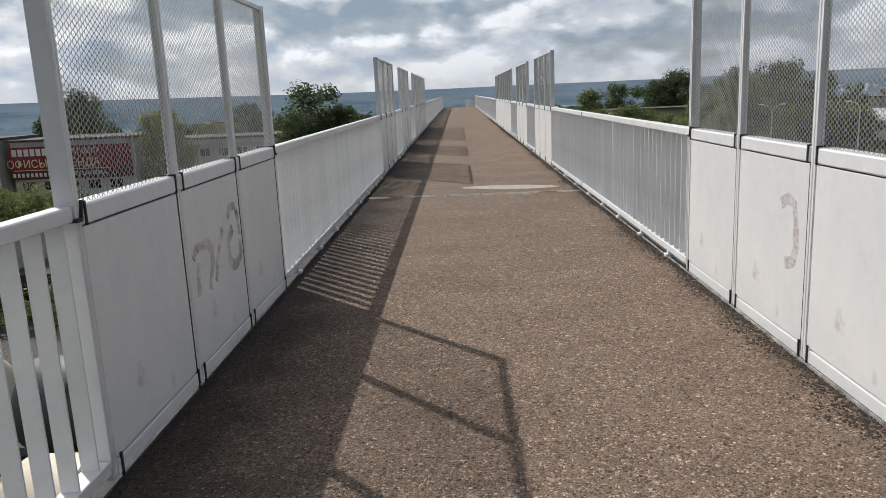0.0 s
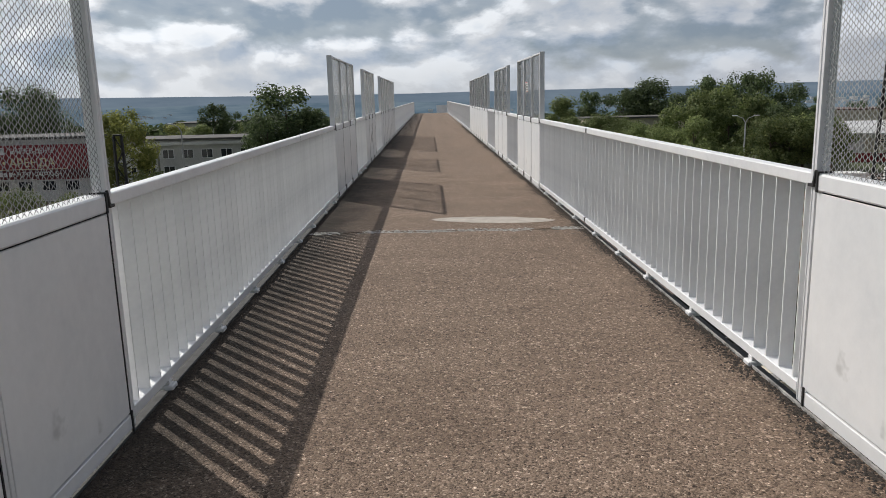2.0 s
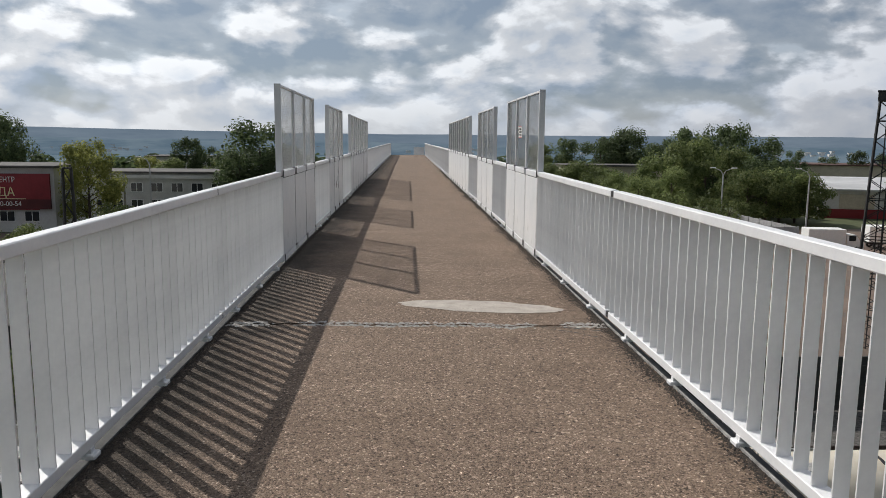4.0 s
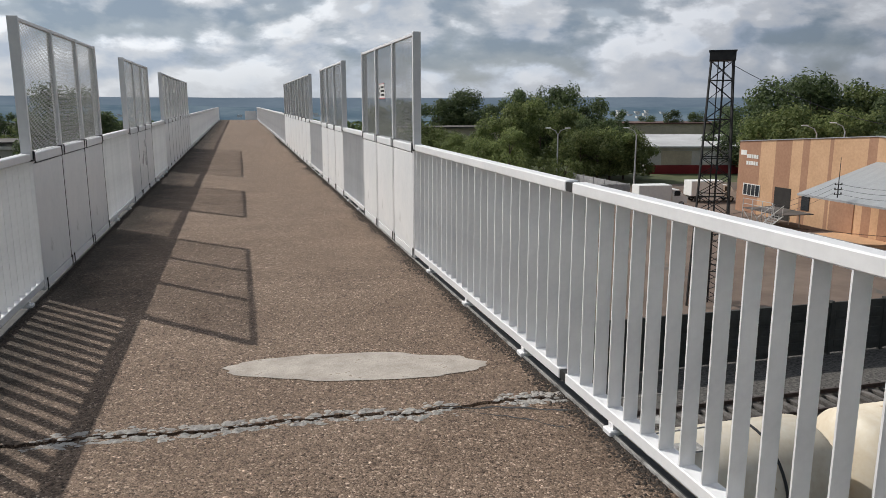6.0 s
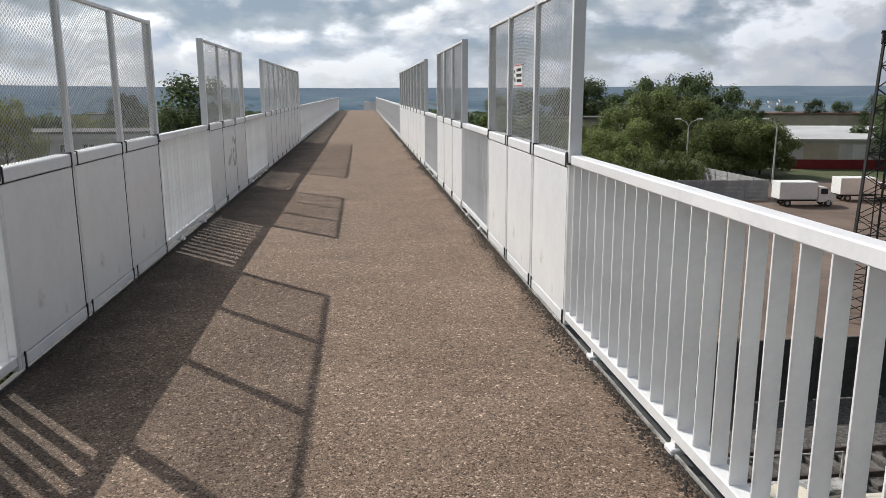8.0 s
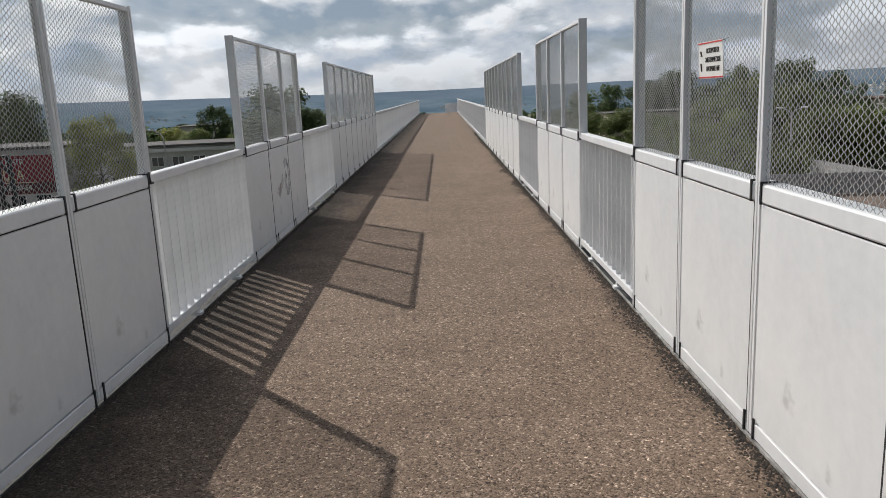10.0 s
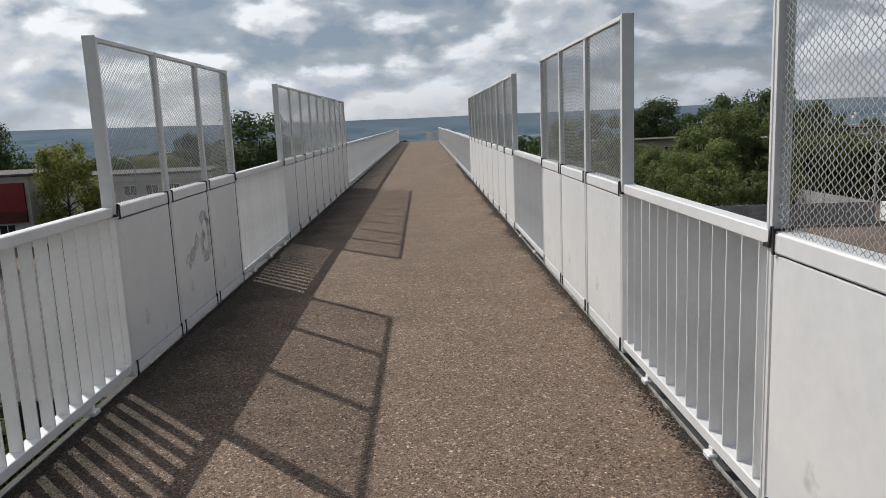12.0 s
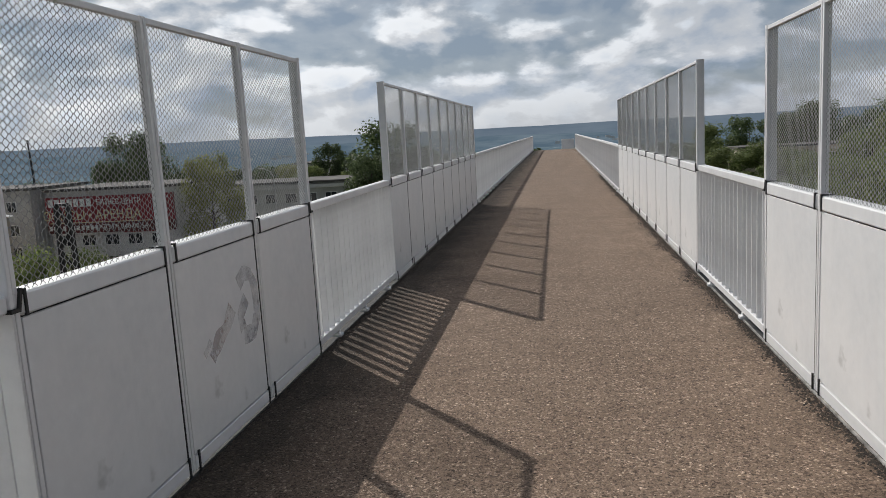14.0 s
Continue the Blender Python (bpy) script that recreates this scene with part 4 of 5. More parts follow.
def cable(name, pts, sag, r, label):
    """One hanging cable as a single thin tube."""
    bm = bmesh.new()
    rings = []
    for a, b in zip(pts, pts[1:]):
        a, b = Vector(a), Vector(b)
        side = (b - a).cross(Vector((0, 0, 1))).normalized()
        for i in range(15):
            k = i / 14
            p = a.lerp(b, k) - Vector((0, 0, sag * 4 * k * (1 - k)))
            rings.append([bm.verts.new(p + side * r * math.cos(t) + Vector((0, 0, r * math.sin(t)))) for t in (0, 1.57, 3.14, 4.71)])
    for u, v in zip(rings, rings[1:]):
        for k in range(4):
            bm.faces.new((u[k], u[(k + 1) % 4], v[(k + 1) % 4], v[k]))
    return tagged(link(name, bm, M_IRON), label, "cable")


cable("cable", [(26.1, 46.2, 3.8), (60, 62, -0.6)], 1.2, 0.02, "thin cable hanging from the mast to a roof")


def wire_pole(x, y, base, top):
    t = thing("wire_pole", (x, y, base), "thin dark pole with insulators on the canopy edge", "pole", "wire poles")
    h = top - base
    bm = bmesh.new()
    bar(bm, (0, 0, 0), (0, 0, h * 0.4), 0.1, 0.08, 8)
    bar(bm, (0, 0, h * 0.4), (0, 0, h), 0.06, 0.04, 8)
    part("shaft", bm, M_IRON, t)
    for k in range(3):
        z = 0.25 + 0.38 * k
        bm = bmesh.new()
        bar(bm, (-0.3, 0, z), (0.3, 0, z), 0.05)
        for dx in (-0.3, 0.3):
            bar(bm, (dx, 0, z), (dx, 0, z + 0.16), 0.13, 0.06, 8)
        part("insulator", bm, M_IRON, t)


POLES = ((44.6, 57.0, -5.72, -2.6), (44.6, 51.0, -5.66, 0.15), (44.6, 43.0, -5.6, -1.5))
for p in POLES:
    wire_pole(*p)
for k in range(3):
    dz = 0.4 + 0.38 * k
    for (xa, ya, za, _), (xb, yb, zb, _) in zip(POLES, POLES[1:]):
        cable("cable", [(xa - 0.3, ya, za + dz), (xb - 0.3, yb, zb + dz)], 0.15, 0.012, "thin overhead wire between poles")
    cable("cable", [(44.3, 57.0, -5.72 + dz), (25.2, 46.9, -6.2 + dz)], 0.5, 0.012, "thin overhead wire from the mast to the canopy")
cable("cable", [(44.3, 43.0, -5.2), (60, 34, -7.0)], 0.6, 0.014, "thin overhead wire above the fence")
cable("cable", [(25.6, 46.5, -5.0), (70, 37, -7.2)], 0.9, 0.014, "thin overhead wire above the fence")


# ---- orange warehouse ----
def warehouse():
    t = thing("warehouse", (45, 0, G), "orange and brown striped warehouse with a low gable front", "building")
    edges = [71.3, 68.24, 66.26, 64.23, 62.93, 62.1, 59.89, 59.5, 56.04, 55.18, 53.7, 51.52, 49.45, 46.35, 44.42, 42.6, 40.0]
    gable = lambda y: -G - 0.67 - abs(y - 55.2) * 1.12 / 16.0
    for i, (a, b) in enumerate(zip(edges, edges[1:])):
        bm = bmesh.new()
        ys = sorted({a, b} | ({55.2} if b < 55.2 < a else set()))
        for y0, y1 in zip(ys, ys[1:]):
            vs = [bm.verts.new(p) for p in ((0, y1, 0), (0, y0, 0), (0, y0, gable(y0)), (0, y1, gable(y1)), (0.3, y1, 0), (0.3, y0, 0), (0.3, y0, gable(y0)), (0.3, y1, gable(y1)))]
            for f in ((0, 1, 2, 3), (4, 7, 6, 5), (2, 6, 7, 3), (0, 3, 7, 4), (1, 5, 6, 2), (0, 4, 5, 1)):
                bm.faces.new([vs[k] for k in f])
        part("facade_panel", bm, M_BROWN if i % 2 == 0 else M_ORANGE, t)
    bm = bmesh.new()
    box(bm, 0.3, 34, 71.0, 71.3, 0, 8.1)
    box(bm, 0.3, 34, 40.0, 40.3, 0, 8.1)
    box(bm, 33.7, 34, 40.3, 71.0, 0, 8.1)
    part("side_wall", bm, M_ORANGE, t)
    bm = bmesh.new()
    box(bm, 0.3, 33.7, 40.3, 71.0, 7.45, 7.6)
    for y0, y1 in ((71.35, 55.2), (55.2, 39.95)):
        bar(bm, (0.12, y0, gable(y0) + 0.04), (0.12, y1, gable(y1) + 0.04), 0.4, 0.07)
    part("roof", bm, M_ROOFG, t)
    w = bpart("window", (-0.06, 0.0, 67.95, 70.31, 3.3, 4.4), M_LETTER, t)
    for k in range(4):
        y = 68.02 + k * 0.57
        o = bpart("pane", (-0.075, -0.062, y, y + 0.48, 3.36, 4.34), M_GLASS, w)
    d = bpart("door", (-0.03, 0.0, 63.87, 65.95, 1.5, 4.5), M_DARK, t, 0, "dark open doorway")
    for y0, y1, z0, z1 in ((56.8, 59.3, 1.76, 4.1), (52.4, 54.4, 1.76, 4.2), (47.5, 50.0, 1.76, 4.2)):
        bpart("door", (-0.05, 0.0, y0, y1, z0, z1), M_BROWN, t, 0, "brown roller door")
    bpart("window", (-0.06, 0.0, 61.6, 62.5, 2.9, 4.2), M_GLASS, t)
    bpart("window", (-0.06, 0.0, 51.2, 52.2, 3.1, 4.0), M_GLASS, t)
    # faded sign: plain bars
    s = bpart("sign_board", (-0.04, 0.0, 70.2, 71.0, 7.0, 7.45), M_LETTER, t, 0, "pale sign bar")
    for k in range(2):
        for j in range(5):
            bpart("sign_bar", (-0.04, 0.0, 68.5 + j * 0.34, 68.75 + j * 0.34, 6.75 - 0.62 * k, 7.1 - 0.62 * k), M_LETTER, t)
    # sloping canopy over the loading platform
    bm = bmesh.new()
    y0, y1 = 38.6, 56.3
    vs = [bm.verts.new(p) for p in ((-0.02, y0, 7.5), (-5.7, y0, 5.2), (-5.7, y1, 5.2), (-0.02, y1 - 1.2, 7.5), (-0.02, y0, 7.35), (-5.7, y0, 5.05), (-5.7, y1, 5.05), (-0.02, y1 - 1.2, 7.35))]
    for f in ((0, 3, 2, 1), (4, 5, 6, 7), (0, 1, 5, 4), (1, 2, 6, 5), (2, 3, 7, 6), (3, 0, 4, 7)):
        bm.faces.new([vs[k] for k in f])
    part("canopy", bm, M_ROOFG, t, "sloping grey sheet canopy")
    bpart("loading_platform", (-3.0, -0.02, 38.0, 58.0, 0.0, 1.75), M_ORANGE, t, 0.03, "orange stuccoed loading platform")
    bpart("platform_edge", (-3.06, -2.9, 38.0, 58.0, 1.75, 1.86), M_CONC, t, 0.02)
    t.matrix_basis = SITE @ t.matrix_basis
    return t


# the warehouse and its dock stand a little further out and larger than drawn above
SITE = Matrix.Translation((0.3, 10.8, 1.3)) @ Matrix.Rotation(radians(-0.63), 4, "Z") @ Matrix.Diagonal((1.137, 1.137, 1.137, 1)) @ Matrix.Translation((-0.3, -10.8, -1.6))
warehouse()


def dock_shelter():
    t = thing("dock_shelter", (38.7, 43.2, G), "dark dock shelter with a white painted frame", "dock shelter")
    for y in (0.0, 2.75):
        bpart("upright", (-0.1, 0.1, y + 0.04, y + 0.16, 0, 4.5), M_LETTER, t)
    bpart("lintel", (-0.1, 0.1, 0.16, 2.79, 4.38, 4.5), M_LETTER, t)
    bpart("curtain", (0.0, 0.1, 0.16, 2.79, 3.2, 4.38), M_DARK, t, 0, "black dock curtain")
    bpart("side", (0.15, 1.8, 0.0, 0.1, 0.0, 4.4), M_DARK, t)
    bpart("side", (0.15, 1.8, 2.85, 2.95, 0.0, 4.4), M_DARK, t)
    bpart("roof", (-0.1, 1.85, -0.1, 3.05, 4.5, 4.62), M_ROOFG, t)
    bpart("inner_door", (1.7, 1.8, 0.1, 2.85, 0.0, 4.4), M_DARK, t)
    t.matrix_basis = SITE @ t.matrix_basis


dock_shelter()


def metal_stair():
    t = thing("metal_stair", (47.6, 66.6, G), "grey steel stair and landing at the warehouse door", "stair")
    bm = bmesh.new()
    for k in range(7):
        box(bm, -2.2 + k * 0.28, -1.9 + k * 0.28, -0.6, 0.6, 0.18 + 0.18 * k, 0.22 + 0.18 * k)
    part("tread", bm, M_EDGE, t)
    bpart("landing", (-0.4, 3.0, -0.6, 5.0, 1.4, 1.48), M_ROOFD, t)
    for y in (-0.6, 0.6):
        bm = bmesh.new()
        bar(bm, (-2.2, y, 0.15), (-0.3, y, 1.4), 0.12, 0.05)
        bar(bm, (-2.2, y, 1.1), (-0.3, y, 2.35), 0.05)
        for k in range(3):
            bar(bm, (-2.1 + 0.85 * k, y, 0.2 + 0.56 * k), (-2.1 + 0.85 * k, y, 1.15 + 0.56 * k), 0.04)
        part("handrail", bm, M_LAMP, t)
    ends = []
    for y in (0.8, 2.2, 3.6, 5.0):
        ends += [((-0.4, y, 0), (-0.4, y, 2.4), 0.06), ((2.7, y, 0), (2.7, y, 1.4), 0.08)]
    for z in (1.9, 2.4):
        ends.append(((-0.4, 0.8, z), (-0.4, 5.0, z), 0.05))
    for y0 in (0.8, 2.2, 3.6):
        ends.append(((-0.4, y0, 0.1), (-0.4, y0 + 1.4, 1.35), 0.05))
    for a, b, w in ends:
        bm = bmesh.new()
        bar(bm, a, b, w)
        part("support", bm, M_LAMP, t)


metal_stair()


# ---- lorries ----
def lorry(x, y, rz):
    t = thing("box_lorry", (x, y, G + 0.03), "small white box lorry parked in the yard", "lorry", "parked lorries", rz=rz)
    bpart("cargo_box", (-2.2, 1.6, -1.05, 1.05, 0.75, 2.5), M_LETTER, t, 0.03)
    bpart("chassis", (-2.1, 3.3, -0.45, 0.45, 0.5, 0.8), M_IRON, t)
    bm = bmesh.new()
    vs = [bm.verts.new(p) for s in (-0.95, 0.95) for p in ((1.75, s, 0.5), (3.5, s, 0.5), (3.5, s, 1.2), (3.05, s, 1.35), (2.6, s, 1.95), (1.75, s, 2.0))]
    bm.faces.new(vs[:6][::-1])
    bm.faces.new(vs[6:])
    for k in range(6):
        bm.faces.new((vs[k], vs[(k + 1) % 6], vs[6 + (k + 1) % 6], vs[6 + k]))
    cab = part("cab", bm, M_LETTER, t)
    for s in (-0.97, 0.955):
        bpart("side_window", (1.95, 2.65, s, s + 0.015, 1.3, 1.85), M_GLASS, cab)
    for wx in (-1.3, 2.8):
        for s in (-0.95, 0.75):
            bm = bmesh.new()
            bar(bm, (wx, s, 0.36), (wx, s + 0.2, 0.36), 0.72, 0.72, 20)
            wheel = part("wheel", bm, M_BLACK, t)
            bm = bmesh.new()
            bar(bm, (wx, s - 0.01, 0.36), (wx, s + 0.21, 0.36), 0.36, 0.36, 14)
            part("rim", bm, M_LAMP, wheel)


lorry(44.6, 83.6, -8)
lorry(52.9, 86.2, -8)


# ---- street lamps ----
def street_lamp(x, y, top, arms, rz=0):
    h = top - G
    t = thing("street_lamp", (x, y, G), "grey steel street lamp with a curved arm" if arms == 1 else "grey steel street lamp with two arms", "street lamp", "street lamps", rz=rz)
    bm = bmesh.new()
    bar(bm, (0, 0, 0), (0, 0, h - 0.9), 0.26, 0.16, 12)
    part("post", bm, M_LAMP, t)
    for s in ((-1, 1) if arms == 2 else (-1,)):
        bm = bmesh.new()
        bar(bm, (0, 0, h - 0.95), (s * 0.35, 0, h - 0.3), 0.1)
        bar(bm, (s * 0.35, 0, h - 0.32), (s * 1.1, 0, h), 0.09)
        arm = part("arm", bm, M_LAMP, t)
        bm = bmesh.new()
        box(bm, s * 1.0, s * 1.75, -0.14, 0.14, h - 0.02, h + 0.12, 0.03)
        part("lamp_head", bm, M_LETTER, arm)


street_lamp(43.3, 107.6, -2.05, 2, -20)
street_lamp(52.2, 101.6, -1.9, 1, -20)
for x, y, top in ((66, 84, -1.2), (70, 84, -0.9), (84, 70, -0.6), (94, 66, 0.0), (99, 62, 0.2)):
    street_lamp(x, y, top, 1, -30)
street_lamp(-32.0, 101.5, -1.0, 1, 0)
street_lamp(-53.5, 78, -1.3, 1, 180)
bm = bmesh.new()
bar(bm, (-35.4, 102, G), (-35.4, 102, -3.8), 0.3, 0.22, 12)
tagged(link("concrete_pole", bm, M_CONC), "plain grey concrete pole", "pole", "poles")
bm = bmesh.new()
bar(bm, (-24.1, 33.9, G), (-24.1, 33.9, -1.3), 0.42, 0.34, 12)
box(bm, -24.32, -23.88, 33.68, 34.12, -1.3, -1.2)
tagged(link("concrete_pole", bm, M_CONC), "stout grey concrete pole beside the tracks", "pole", "poles")
bm = bmesh.new()
bar(bm, (-86.4, 133.6, G), (-87.0, 133.6, 4.8), 0.5, 0.25, 10)
tagged(link("chimney", bm, M_IRON), "slender dark chimney behind the houses", "chimney")


# ---- buildings ----
def building(name, x0, x1, y0, y1, top, wall_m, roof_m, label, rows=(), rz=0.0, face="s", gable=0.0):
    """A plain block with windows on its side facing the bridge; rows: (z0, z1, first, step, width, count)."""
    cx, cy = (x0 + x1) / 2, (y0 + y1) / 2
    hx, hy = (x1 - x0) / 2, (y1 - y0) / 2
    t = thing(name, (cx, cy, G), label, "building", rz=rz)
    h = top - G
    bpart("wall", (-hx, hx, -hy, hy, 0, h), wall_m, t)
    if gable:
        bm = bmesh.new()
        vs = [bm.verts.new(p) for p in ((-hx - 0.4, -hy - 0.4, h), (hx + 0.4, -hy - 0.4, h), (hx + 0.4, hy + 0.4, h), (-hx - 0.4, hy + 0.4, h), (-hx + hy, 0, h + gable), (hx - hy, 0, h + gable))]
        for f in ((0, 1, 5, 4), (1, 2, 5), (2, 3, 4, 5), (3, 0, 4), (0, 3, 2, 1)):
            bm.faces.new([vs[k] for k in f])
        part("roof", bm, roof_m, t)
    else:
        bpart("roof", (-hx - 0.3, hx + 0.3, -hy - 0.5, hy + 0.3, h, h + 0.3), roof_m, t)
    for z0, z1, first, step, width, count in rows:
        for i in range(count):
            a = -hx + first + i * step
            w = bpart("window", (a, a + width, -hy - 0.04, -hy, z0, z1), M_LETTER, t)
            for k in range(2):
                pa = a + 0.08 + k * (width - 0.08) / 2
                bpart("pane", (pa, pa + width / 2 - 0.14, -hy - 0.055, -hy - 0.042, z0 + 0.08, z1 - 0.08), M_GLASS, w)
    return t


b = building("office_block", -62, -29.7, 129, 141, -4.3, M_GREYW, M_ROOFD, "grey low office block with a flat dark roof", ((2.7, 4.2, 1.6, 3.2, 1.9, 10), (0.2, 1.5, 1.6, 3.2, 1.9, 10)))
bpart("cornice", (-16.2, 16.3, -6.4, -6.02, 4.9, 5.45), M_PALE, b)
b = building("business_centre", -58.4, -42.2, 98.2, 110, -2.3, M_PALE, M_ROOFD, "pale two storey business centre with a red hoarding", ((1.3, 2.6, 0.9, 2.9, 1.8, 5),))
for a, m in ((1.0, M_LETTER), (8.6, M_RED)):
    bpart("shop_sign", (-7.5 + a, -7.5 + a + 5.2, -6.25, -6.02, 2.75, 3.15), m, b, 0, "plain shop sign band")


def hoarding():
    t = thing("billboard", (-51.2, 97.9, -5.05), "wide red advertising hoarding with pale lettering", "billboard")
    bpart("red_panel", (-7.3, 8.6, -0.1, 0.2, -0.95, 2.1), M_RED, t)
    bpart("dark_panel", (-7.3, 8.6, -0.1, 0.2, -2.1, -0.95), M_MAROON, t)
    up = pose(0, 0, 0, 90, 0, 0)
    lettering("lettering", "БИЗНЕС-ЦЕНТР", 0.9, M_LETTER, t, pose(1.9, -0.12, 1.35) @ up, 0.01, 5.4)
    lettering("lettering", "ОФИСЫ • АРЕНДА", 1.45, M_YELLOW, t, pose(-1.6, -0.12, -0.12) @ up, 0.01, 12.2)
    lettering("lettering", "+7(347) 240-00-54", 0.8, M_LETTER, t, pose(2.2, -0.12, -1.5) @ up, 0.01, 6.0)
    for k in range(7):
        bpart("letter_bar", (-6.9 + k * 0.8, -6.3 + k * 0.8, -0.12, -0.1, 0.95, 1.85), M_LETTER, t)
    for k in range(11):
        bpart("digit_bar", (-7.1 + k * 0.58, -6.75 + k * 0.58, -0.12, -0.1, -1.75, -1.25), M_LETTER, t)
    bpart("rule", (-6.9, 5.8, -0.12, -0.1, -0.93, -0.85), M_YELLOW, t)


hoarding()
building("house", -79, -57, 78, 90, -4.2, M_BEIGE, M_ROOFG, "beige two storey house with a hipped grey roof", ((3.0, 4.4, 2.0, 3.6, 1.4, 6), (0.6, 1.9, 2.0, 3.6, 1.4, 6)), gable=2.6)
building("house", -70.5, -59.3, 96.6, 107, -1.9, M_GREYW, M_ROOFD, "grey brick house of three storeys", ((5.6, 6.9, 1.2, 3.4, 1.3, 3), (2.9, 4.2, 1.2, 3.4, 1.3, 3), (0.3, 1.6, 1.2, 3.4, 1.3, 3)))
building("shed", -58, -33.5, 47, 61, -7.6, M_GREYW, M_ROOFB, "low shed with a brown rusty roof")
building("house", -95, -78, 122, 134, -5.0, M_PALE, mat("blue sheet roof", (0.10, 0.17, 0.27), (0.16, 0.24, 0.34), 0.4, 0.5), "pale house with a blue roof", gable=2.0)
b = building("low_warehouse", 69, 125, 112, 158, -5.8, M_PALE, M_ROOFP, "long low warehouse with patched walls and pale roof", rz=-14)
bpart("red_base", (-28.1, 28.1, -23.12, -23.02, 0, 1.4), M_RED, b, 0, "red painted plinth")
for a, w, m in ((2.5, 5.0, M_BEIGE), (9.5, 3.0, M_LETTER), (14, 6.5, M_BROWN), (24, 4.5, M_DARK), (33, 7.0, M_BROWN), (46, 4.5, M_DARK)):
    bpart("bay", (-28 + a, -28 + a + w, -23.08, -23.02, 1.5, 3.7), m, b, 0, "patched wall bay")
building("low_warehouse", 84, 164, 214, 234, -4.9, M_BEIGE, M_ROOFB, "long grey shed in the distance", rz=-14)
building("flat_block", 30, 58, 150, 158, -3.4, M_BEIGE, M_ROOFD, "pale flat roofed block behind the trees", ((4.0, 5.5, 1.2, 3.0, 1.7, 9), (0.9, 2.4, 1.2, 3.0, 1.7, 9)))
building("annex", 92, 150, 46, 66, -3.0, M_GREYW, M_ROOFG, "grey roofed annex behind the warehouse")
building("flat_block", -78, -40, 235, 250, -4.4, M_GREYW, M_ROOFD, "far grey flat roofed block")


# ---- trees ----
def crown_mesh(name, seed, material, leaves, leaf, H, W, low):
    """Many small bent leaf sprays spread over a cluster of uneven lobes."""
    rnd = random.Random(seed)
    lobes = []
    for _ in range(26):
        z = rnd.uniform(low, H * 0.90)
        k = (z - low) / (H - low)
        reach = W / 2 * (0.55 + 0.6 * math.sin(math.pi * min(1, k * 0.9 + 0.15))) * rnd.uniform(0.35, 0.85)
        a = rnd.uniform(0, 6.283)
        lobes.append((Vector((reach * math.cos(a), reach * math.sin(a), z)), rnd.uniform(0.11, 0.21) * W))
    verts, faces = [], []
    for _ in range(leaves):
        c, r = rnd.choice(lobes)
        d = Vector((rnd.gauss(0, 1), rnd.gauss(0, 1), rnd.gauss(0, 0.9))).normalized()
        p = c + d * r * rnd.uniform(0.55, 1.12)
        if p.z < low * 0.75:
            continue
        n = (d + Vector((rnd.uniform(-0.8, 0.8), rnd.uniform(-0.8, 0.8), rnd.uniform(-0.4, 0.9)))).normalized()
        u = n.orthogonal().normalized()
        v = n.cross(u)
        a = rnd.uniform(0, 6.283)
        u, v = u * math.cos(a) + v * math.sin(a), v * math.cos(a) - u * math.sin(a)
        s = leaf * rnd.uniform(0.55, 1.25)
        k = len(verts)
        verts += [p - u * s, p - v * s * 0.55 + n * s * 0.15, p + u * s, p + v * s * 0.55 + n * s * 0.15]
        faces += [(k, k + 1, k + 2), (k, k + 2, k + 3)]
    me = bpy.data.meshes.new(name)
    me.from_pydata(verts, [], faces)
    me.materials.append(material)
    return me, lobes


def tree_proto(seed, material, label, H=12.0, W=9.0, leaves=7600, leaf=0.235, low=2.0, name="tree"):
    t = thing(name, (0, 0, G), label, name, "trees" if name == "tree" else "bushes")
    rnd = random.Random(seed + 50)
    me, lobes = crown_mesh("crown", seed, material, leaves, leaf, H, W, low)
    bm = bmesh.new()
    top = Vector((rnd.uniform(-0.4, 0.4), rnd.uniform(-0.4, 0.4), H * 0.7))
    bar(bm, (0, 0, -0.2), (0, 0, H * 0.3), W * 0.05, W * 0.038, 9)
    bar(bm, (0, 0, H * 0.29), top, W * 0.038, W * 0.012, 9)
    for c, r in lobes[:12]:
        bar(bm, (0, 0, min(c.z * 0.7, H * 0.5)), c, W * 0.016, W * 0.005, 5)
    part("trunk", bm, M_BARK, t)
    o = new("crown", me)
    o.parent = t
    return t


protos = {}
used = set()


def plant(kind, x, y, top, width, rnd):
    """A tree of that kind at (x, y) whose crown tops out at that height."""
    key = kind, rnd.randrange(3 if kind != "yellow" else 1)
    H, W = (3.0, 4.0) if kind == "bush" else (12.0, 9.0)
    if key not in protos:
        i = len(protos)
        if kind == "bush":
            protos[key] = tree_proto(200 + i, M_LEAF, "dense green bush at the roadside", 3.0, 4.0, 2600, 0.13, 0.1, "bush")
        else:
            m, lab = {"green": (M_LEAF, "broad green leafy tree with an uneven crown"), "dark": (M_LEAFD, "tall dark green tree with a dense crown"),
                      "yellow": (M_LEAFY, "yellow green tree with a light crown")}[kind]
            protos[key] = tree_proto(100 + i, m, lab)
    base = land(math.hypot(x, y))
    m = pose(x, y, base, 0, 0, rnd.uniform(0, 360)) @ Matrix.Diagonal((width / W, width / W, (top - base) / H, 1))
    if key in used:
        return copy_thing(protos[key], m @ Matrix.Diagonal((*protos[key].scale, 1)).inverted())
    used.add(key)
    protos[key].matrix_basis = m
    return protos[key]


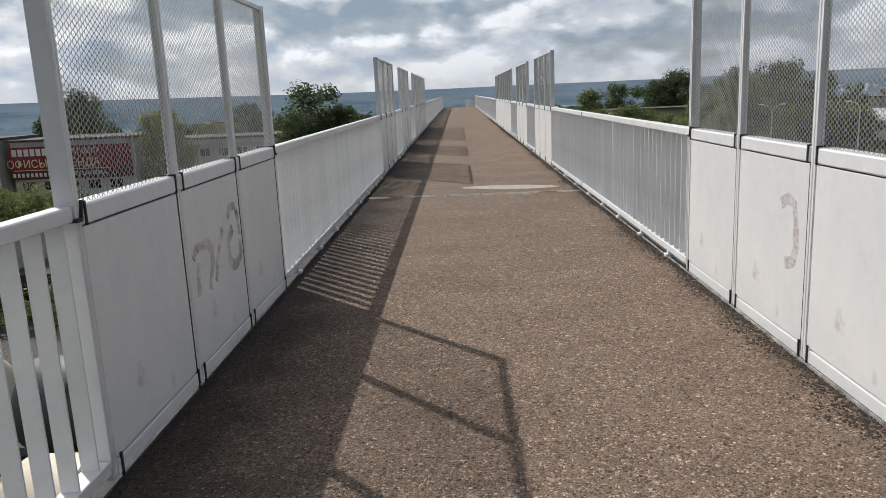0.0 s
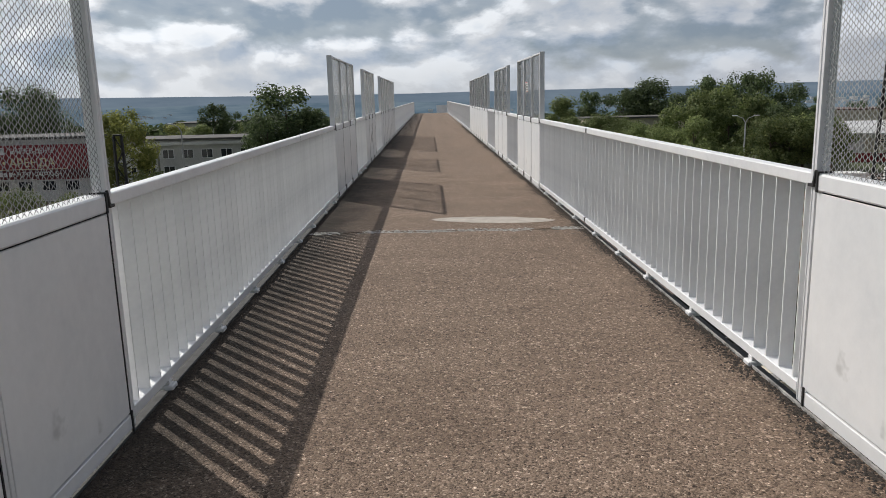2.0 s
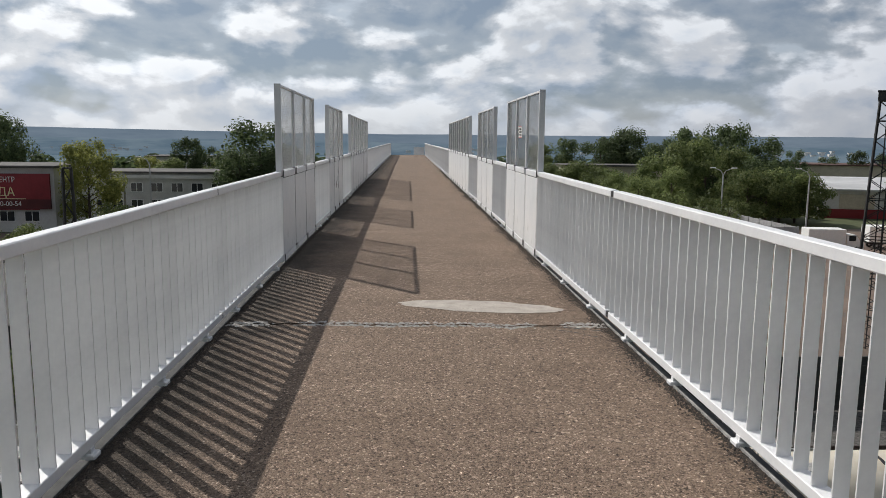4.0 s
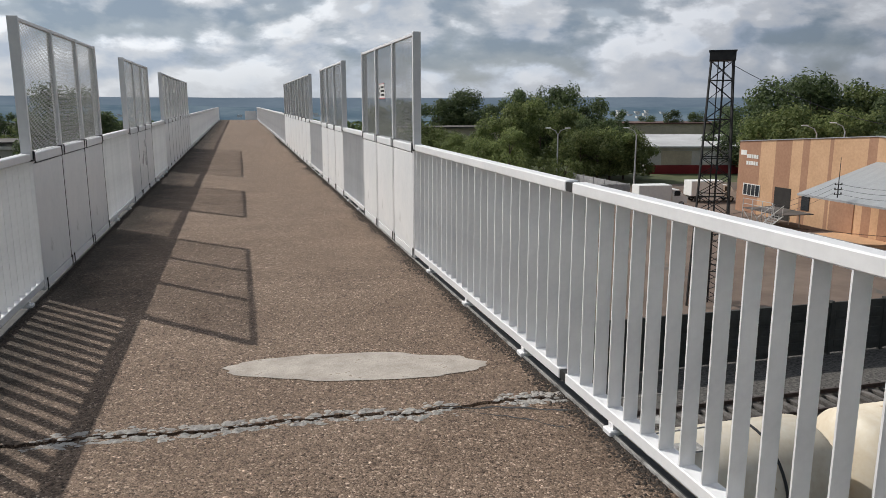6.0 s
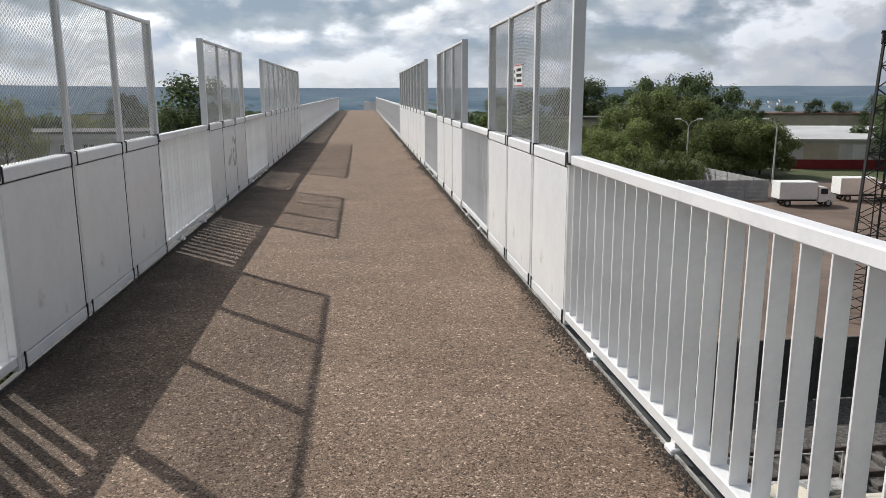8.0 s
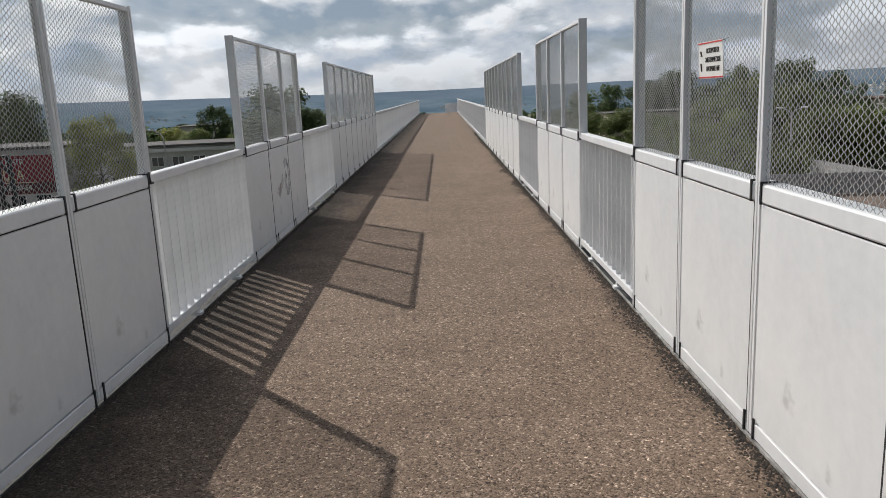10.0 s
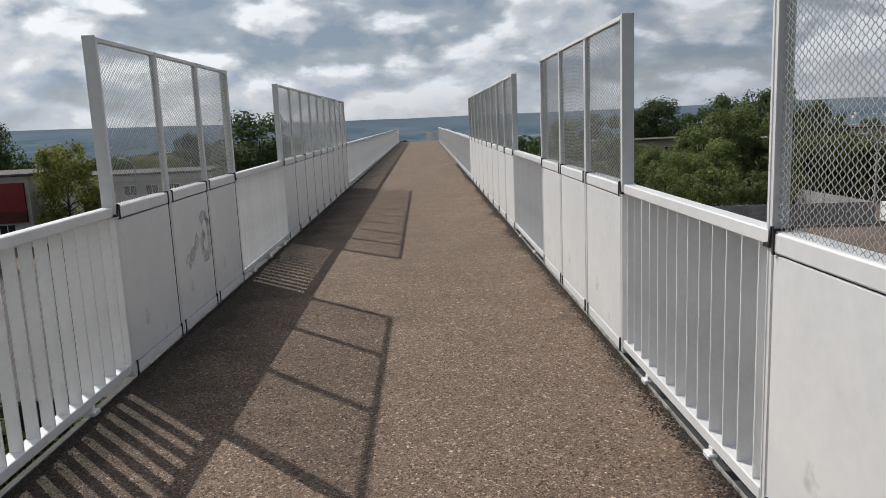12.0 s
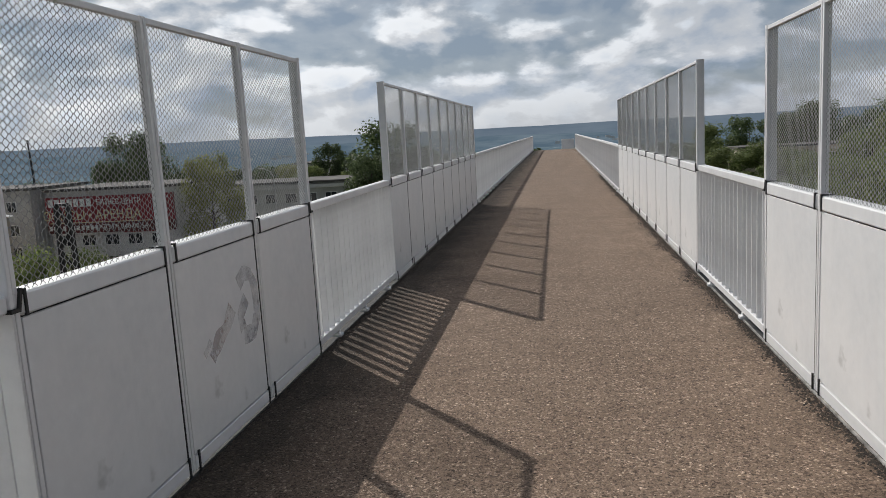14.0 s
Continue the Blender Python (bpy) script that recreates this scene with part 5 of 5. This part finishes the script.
def plant_at(kind, az, d, el, width, rnd, eye_y=9.0):
    """By bearing and distance from the middle of the bridge walk, and the angle of its top over the horizon."""
    a = radians(az)
    plant(kind, d * math.sin(a), eye_y + d * math.cos(a), 1.6 + d * math.tan(radians(el)), width, rnd)


rnd = random.Random(77)
# grove behind the double street lamp
for az, d, el, w, k in ((15.9, 122, -2.9, 7, "green"), (17.4, 124, -2.7, 7, "green"), (18.9, 120, -0.8, 10, "green"), (20.4, 124, -0.7, 11, "green"), (21.9, 130, -0.4, 11, "green"),
                        (23.3, 122, -0.6, 10, "green"), (24.6, 126, -0.9, 10, "green"), (25.9, 118, -1.6, 9, "dark"), (26.6, 124, -2.2, 7, "dark"), (26.2, 112, -2.6, 7, "green"), (24.9, 112, -2.3, 8, "green"), (17.2, 112, -2.6, 8, "green"), (19.6, 111, -2.2, 8, "green"),
                        (20.9, 150, 0.45, 12, "dark"), (22.4, 152, 0.75, 12, "dark"), (23.8, 150, 0.55, 12, "dark"), (19.4, 152, 0.2, 11, "dark"), (25.4, 156, -0.1, 11, "dark"),
                        (14.4, 165, 0.1, 12, "dark"), (15.5, 168, 0.4, 13, "dark"), (16.6, 165, 0.2, 12, "dark"), (12.2, 175, -0.3, 12, "dark"), (10.2, 175, -0.4, 11, "green"),
                        (13.0, 135, -1.8, 10, "green"), (11.0, 140, -1.9, 10, "green"), (14.6, 130, -2.1, 9, "green"), (27.1, 114, -2.2, 8, "green"), (28.1, 117, -2.3, 8, "dark"), (28.9, 115, -2.8, 7, "green"),
                        (18.0, 175, -0.3, 11, "dark"), (27.6, 230, -0.9, 9, "dark"), (29.6, 250, -1.0, 9, "dark"), (31.4, 245, -0.5, 8, "dark"), (33.2, 250, -1.0, 9, "dark"), (35.0, 240, -0.8, 9, "dark")):
    plant_at(k, az + 0.5, d, el + 0.4 + rnd.uniform(-0.4, 0.4), w * rnd.uniform(0.72, 0.96), rnd)
for az, d, el, w in ((16.8, 106, -4.0, 5), (18.6, 104, -4.2, 5), (20.2, 103, -3.7, 6), (22.9, 104, -4.1, 5), (24.3, 103, -4.2, 5), (14.8, 110, -3.6, 6), (12.6, 112, -3.4, 6)):
    plant_at("bush", az, d, el, w, rnd)
# grove behind the warehouse
for az, d, el, w, k in ((36.6, 150, -0.2, 12, "dark"), (38.2, 132, 0.4, 12, "dark"), (39.6, 128, 1.5, 13, "dark"), (41.0, 126, 2.0, 14, "dark"), (42.4, 128, 1.7, 13, "dark"), (43.8, 130, 1.1, 13, "green"),
                        (45.2, 126, 1.0, 13, "dark"), (46.6, 128, 1.15, 13, "dark"), (48.0, 126, 0.95, 13, "dark"), (49.4, 128, 0.9, 13, "green"), (50.8, 124, 1.2, 13, "dark"), (52.2, 126, 1.5, 13, "dark"),
                        (53.6, 124, 1.6, 13, "dark"), (55.2, 126, 1.3, 13, "dark"), (57.0, 126, 1.1, 13, "dark"),
                        (38.8, 112, -0.4, 9, "green"), (40.4, 114, -0.2, 9, "green"), (42.6, 112, -0.1, 9, "green"), (44.6, 114, 0.0, 9, "green"), (46.8, 112, 0.1, 9, "dark"), (49.0, 112, 0.0, 9, "dark"),
                        (51.2, 112, 0.2, 9, "dark"), (53.4, 112, 0.2, 9, "dark"), (55.6, 112, 0.2, 9, "dark")):
    plant_at(k, az, d, el, w, rnd)
plant("bush", 41.0, 41.3, -7.4, 4.5, rnd)
# left of the bridge
for az, d, el, w, k in ((-11.1, 118, 1.3, 13.5, "dark"), (-12.7, 112, -0.6, 8, "dark"), (-9.5, 116, -0.3, 7, "dark"), (-16.2, 190, 0.1, 8.5, "dark"), (-15.0, 195, -0.6, 8, "dark"),
                        (-18.8, 165, -1.4, 9, "yellow"), (-17.6, 160, -1.5, 8, "green"), (-13.6, 150, -1.3, 8, "green"), (-23.2, 98, -0.25, 7.2, "yellow"), (-29.0, 134, 1.5, 10.5, "dark"), (-27.4, 138, 1.2, 9, "dark"),
                        (-35.5, 165, -1.4, 10, "dark"), (-37.5, 170, -1.5, 10, "green"), (-33.6, 172, -1.5, 9, "dark"), (-40, 165, -1.3, 11, "dark"), (-43, 160, -1.2, 11, "dark"), (-47, 150, -1.2, 11, "green"),
                        (-7.4, 170, -1.3, 9, "dark"), (-5.6, 185, -1.5, 9, "green")):
    plant_at(k, az, d, el, w, rnd)
for az, d, el, w in ((-38.5, 78, -5.0, 6), (-40.6, 80, -4.8, 7), (-36.0, 76, -5.2, 6), (-42.8, 80, -4.8, 7), (-33.6, 78, -5.2, 5), (-31.0, 80, -5.6, 5), (-27.5, 84, -6.0, 4), (-21.4, 92, -4.9, 5)):
    plant_at("bush", az, d, el, w, rnd)
for x in range(-46, -8, 4):
    plant("bush", x + rnd.uniform(-1, 1), 40.5 + rnd.uniform(-0.8, 0.8), G + rnd.uniform(1.8, 3.0), rnd.uniform(4, 5.5), rnd)

# far woods on the slopes: one sheet of small crowns
rnd = random.Random(5)
verts, faces = [], []
for _ in range(1500):
    a = rnd.uniform(-1.15, 1.25)
    d = rnd.uniform(200, 560)
    x, y = d * math.sin(a), d * math.cos(a)
    if noise.noise(Vector((x * 0.008, y * 0.008, 3))) < -0.05:
        continue
    z, r = land(d), rnd.uniform(2.2, 4.2)
    for _ in range(46):
        q = Vector((rnd.gauss(0, 1), rnd.gauss(0, 1), rnd.gauss(0, 1))).normalized()
        p = Vector((x, y, z + r * 0.9)) + Vector((q.x * r, q.y * r, q.z * r * 0.9))
        u = q.orthogonal().normalized()
        v = q.cross(u)
        s = rnd.uniform(0.8, 1.5)
        k = len(verts)
        verts += [p - u * s, p + v * s * 0.7 + q * 0.3, p + u * s, p - v * s * 0.7 + q * 0.3]
        faces += [(k, k + 1, k + 2), (k, k + 2, k + 3)]
me = bpy.data.meshes.new("far_woods")
me.from_pydata(verts, [], faces)
me.materials.append(M_LEAFD)
tagged(new("far_woods", me), "dark far woods on the slopes below", "woods", "", "stuff")
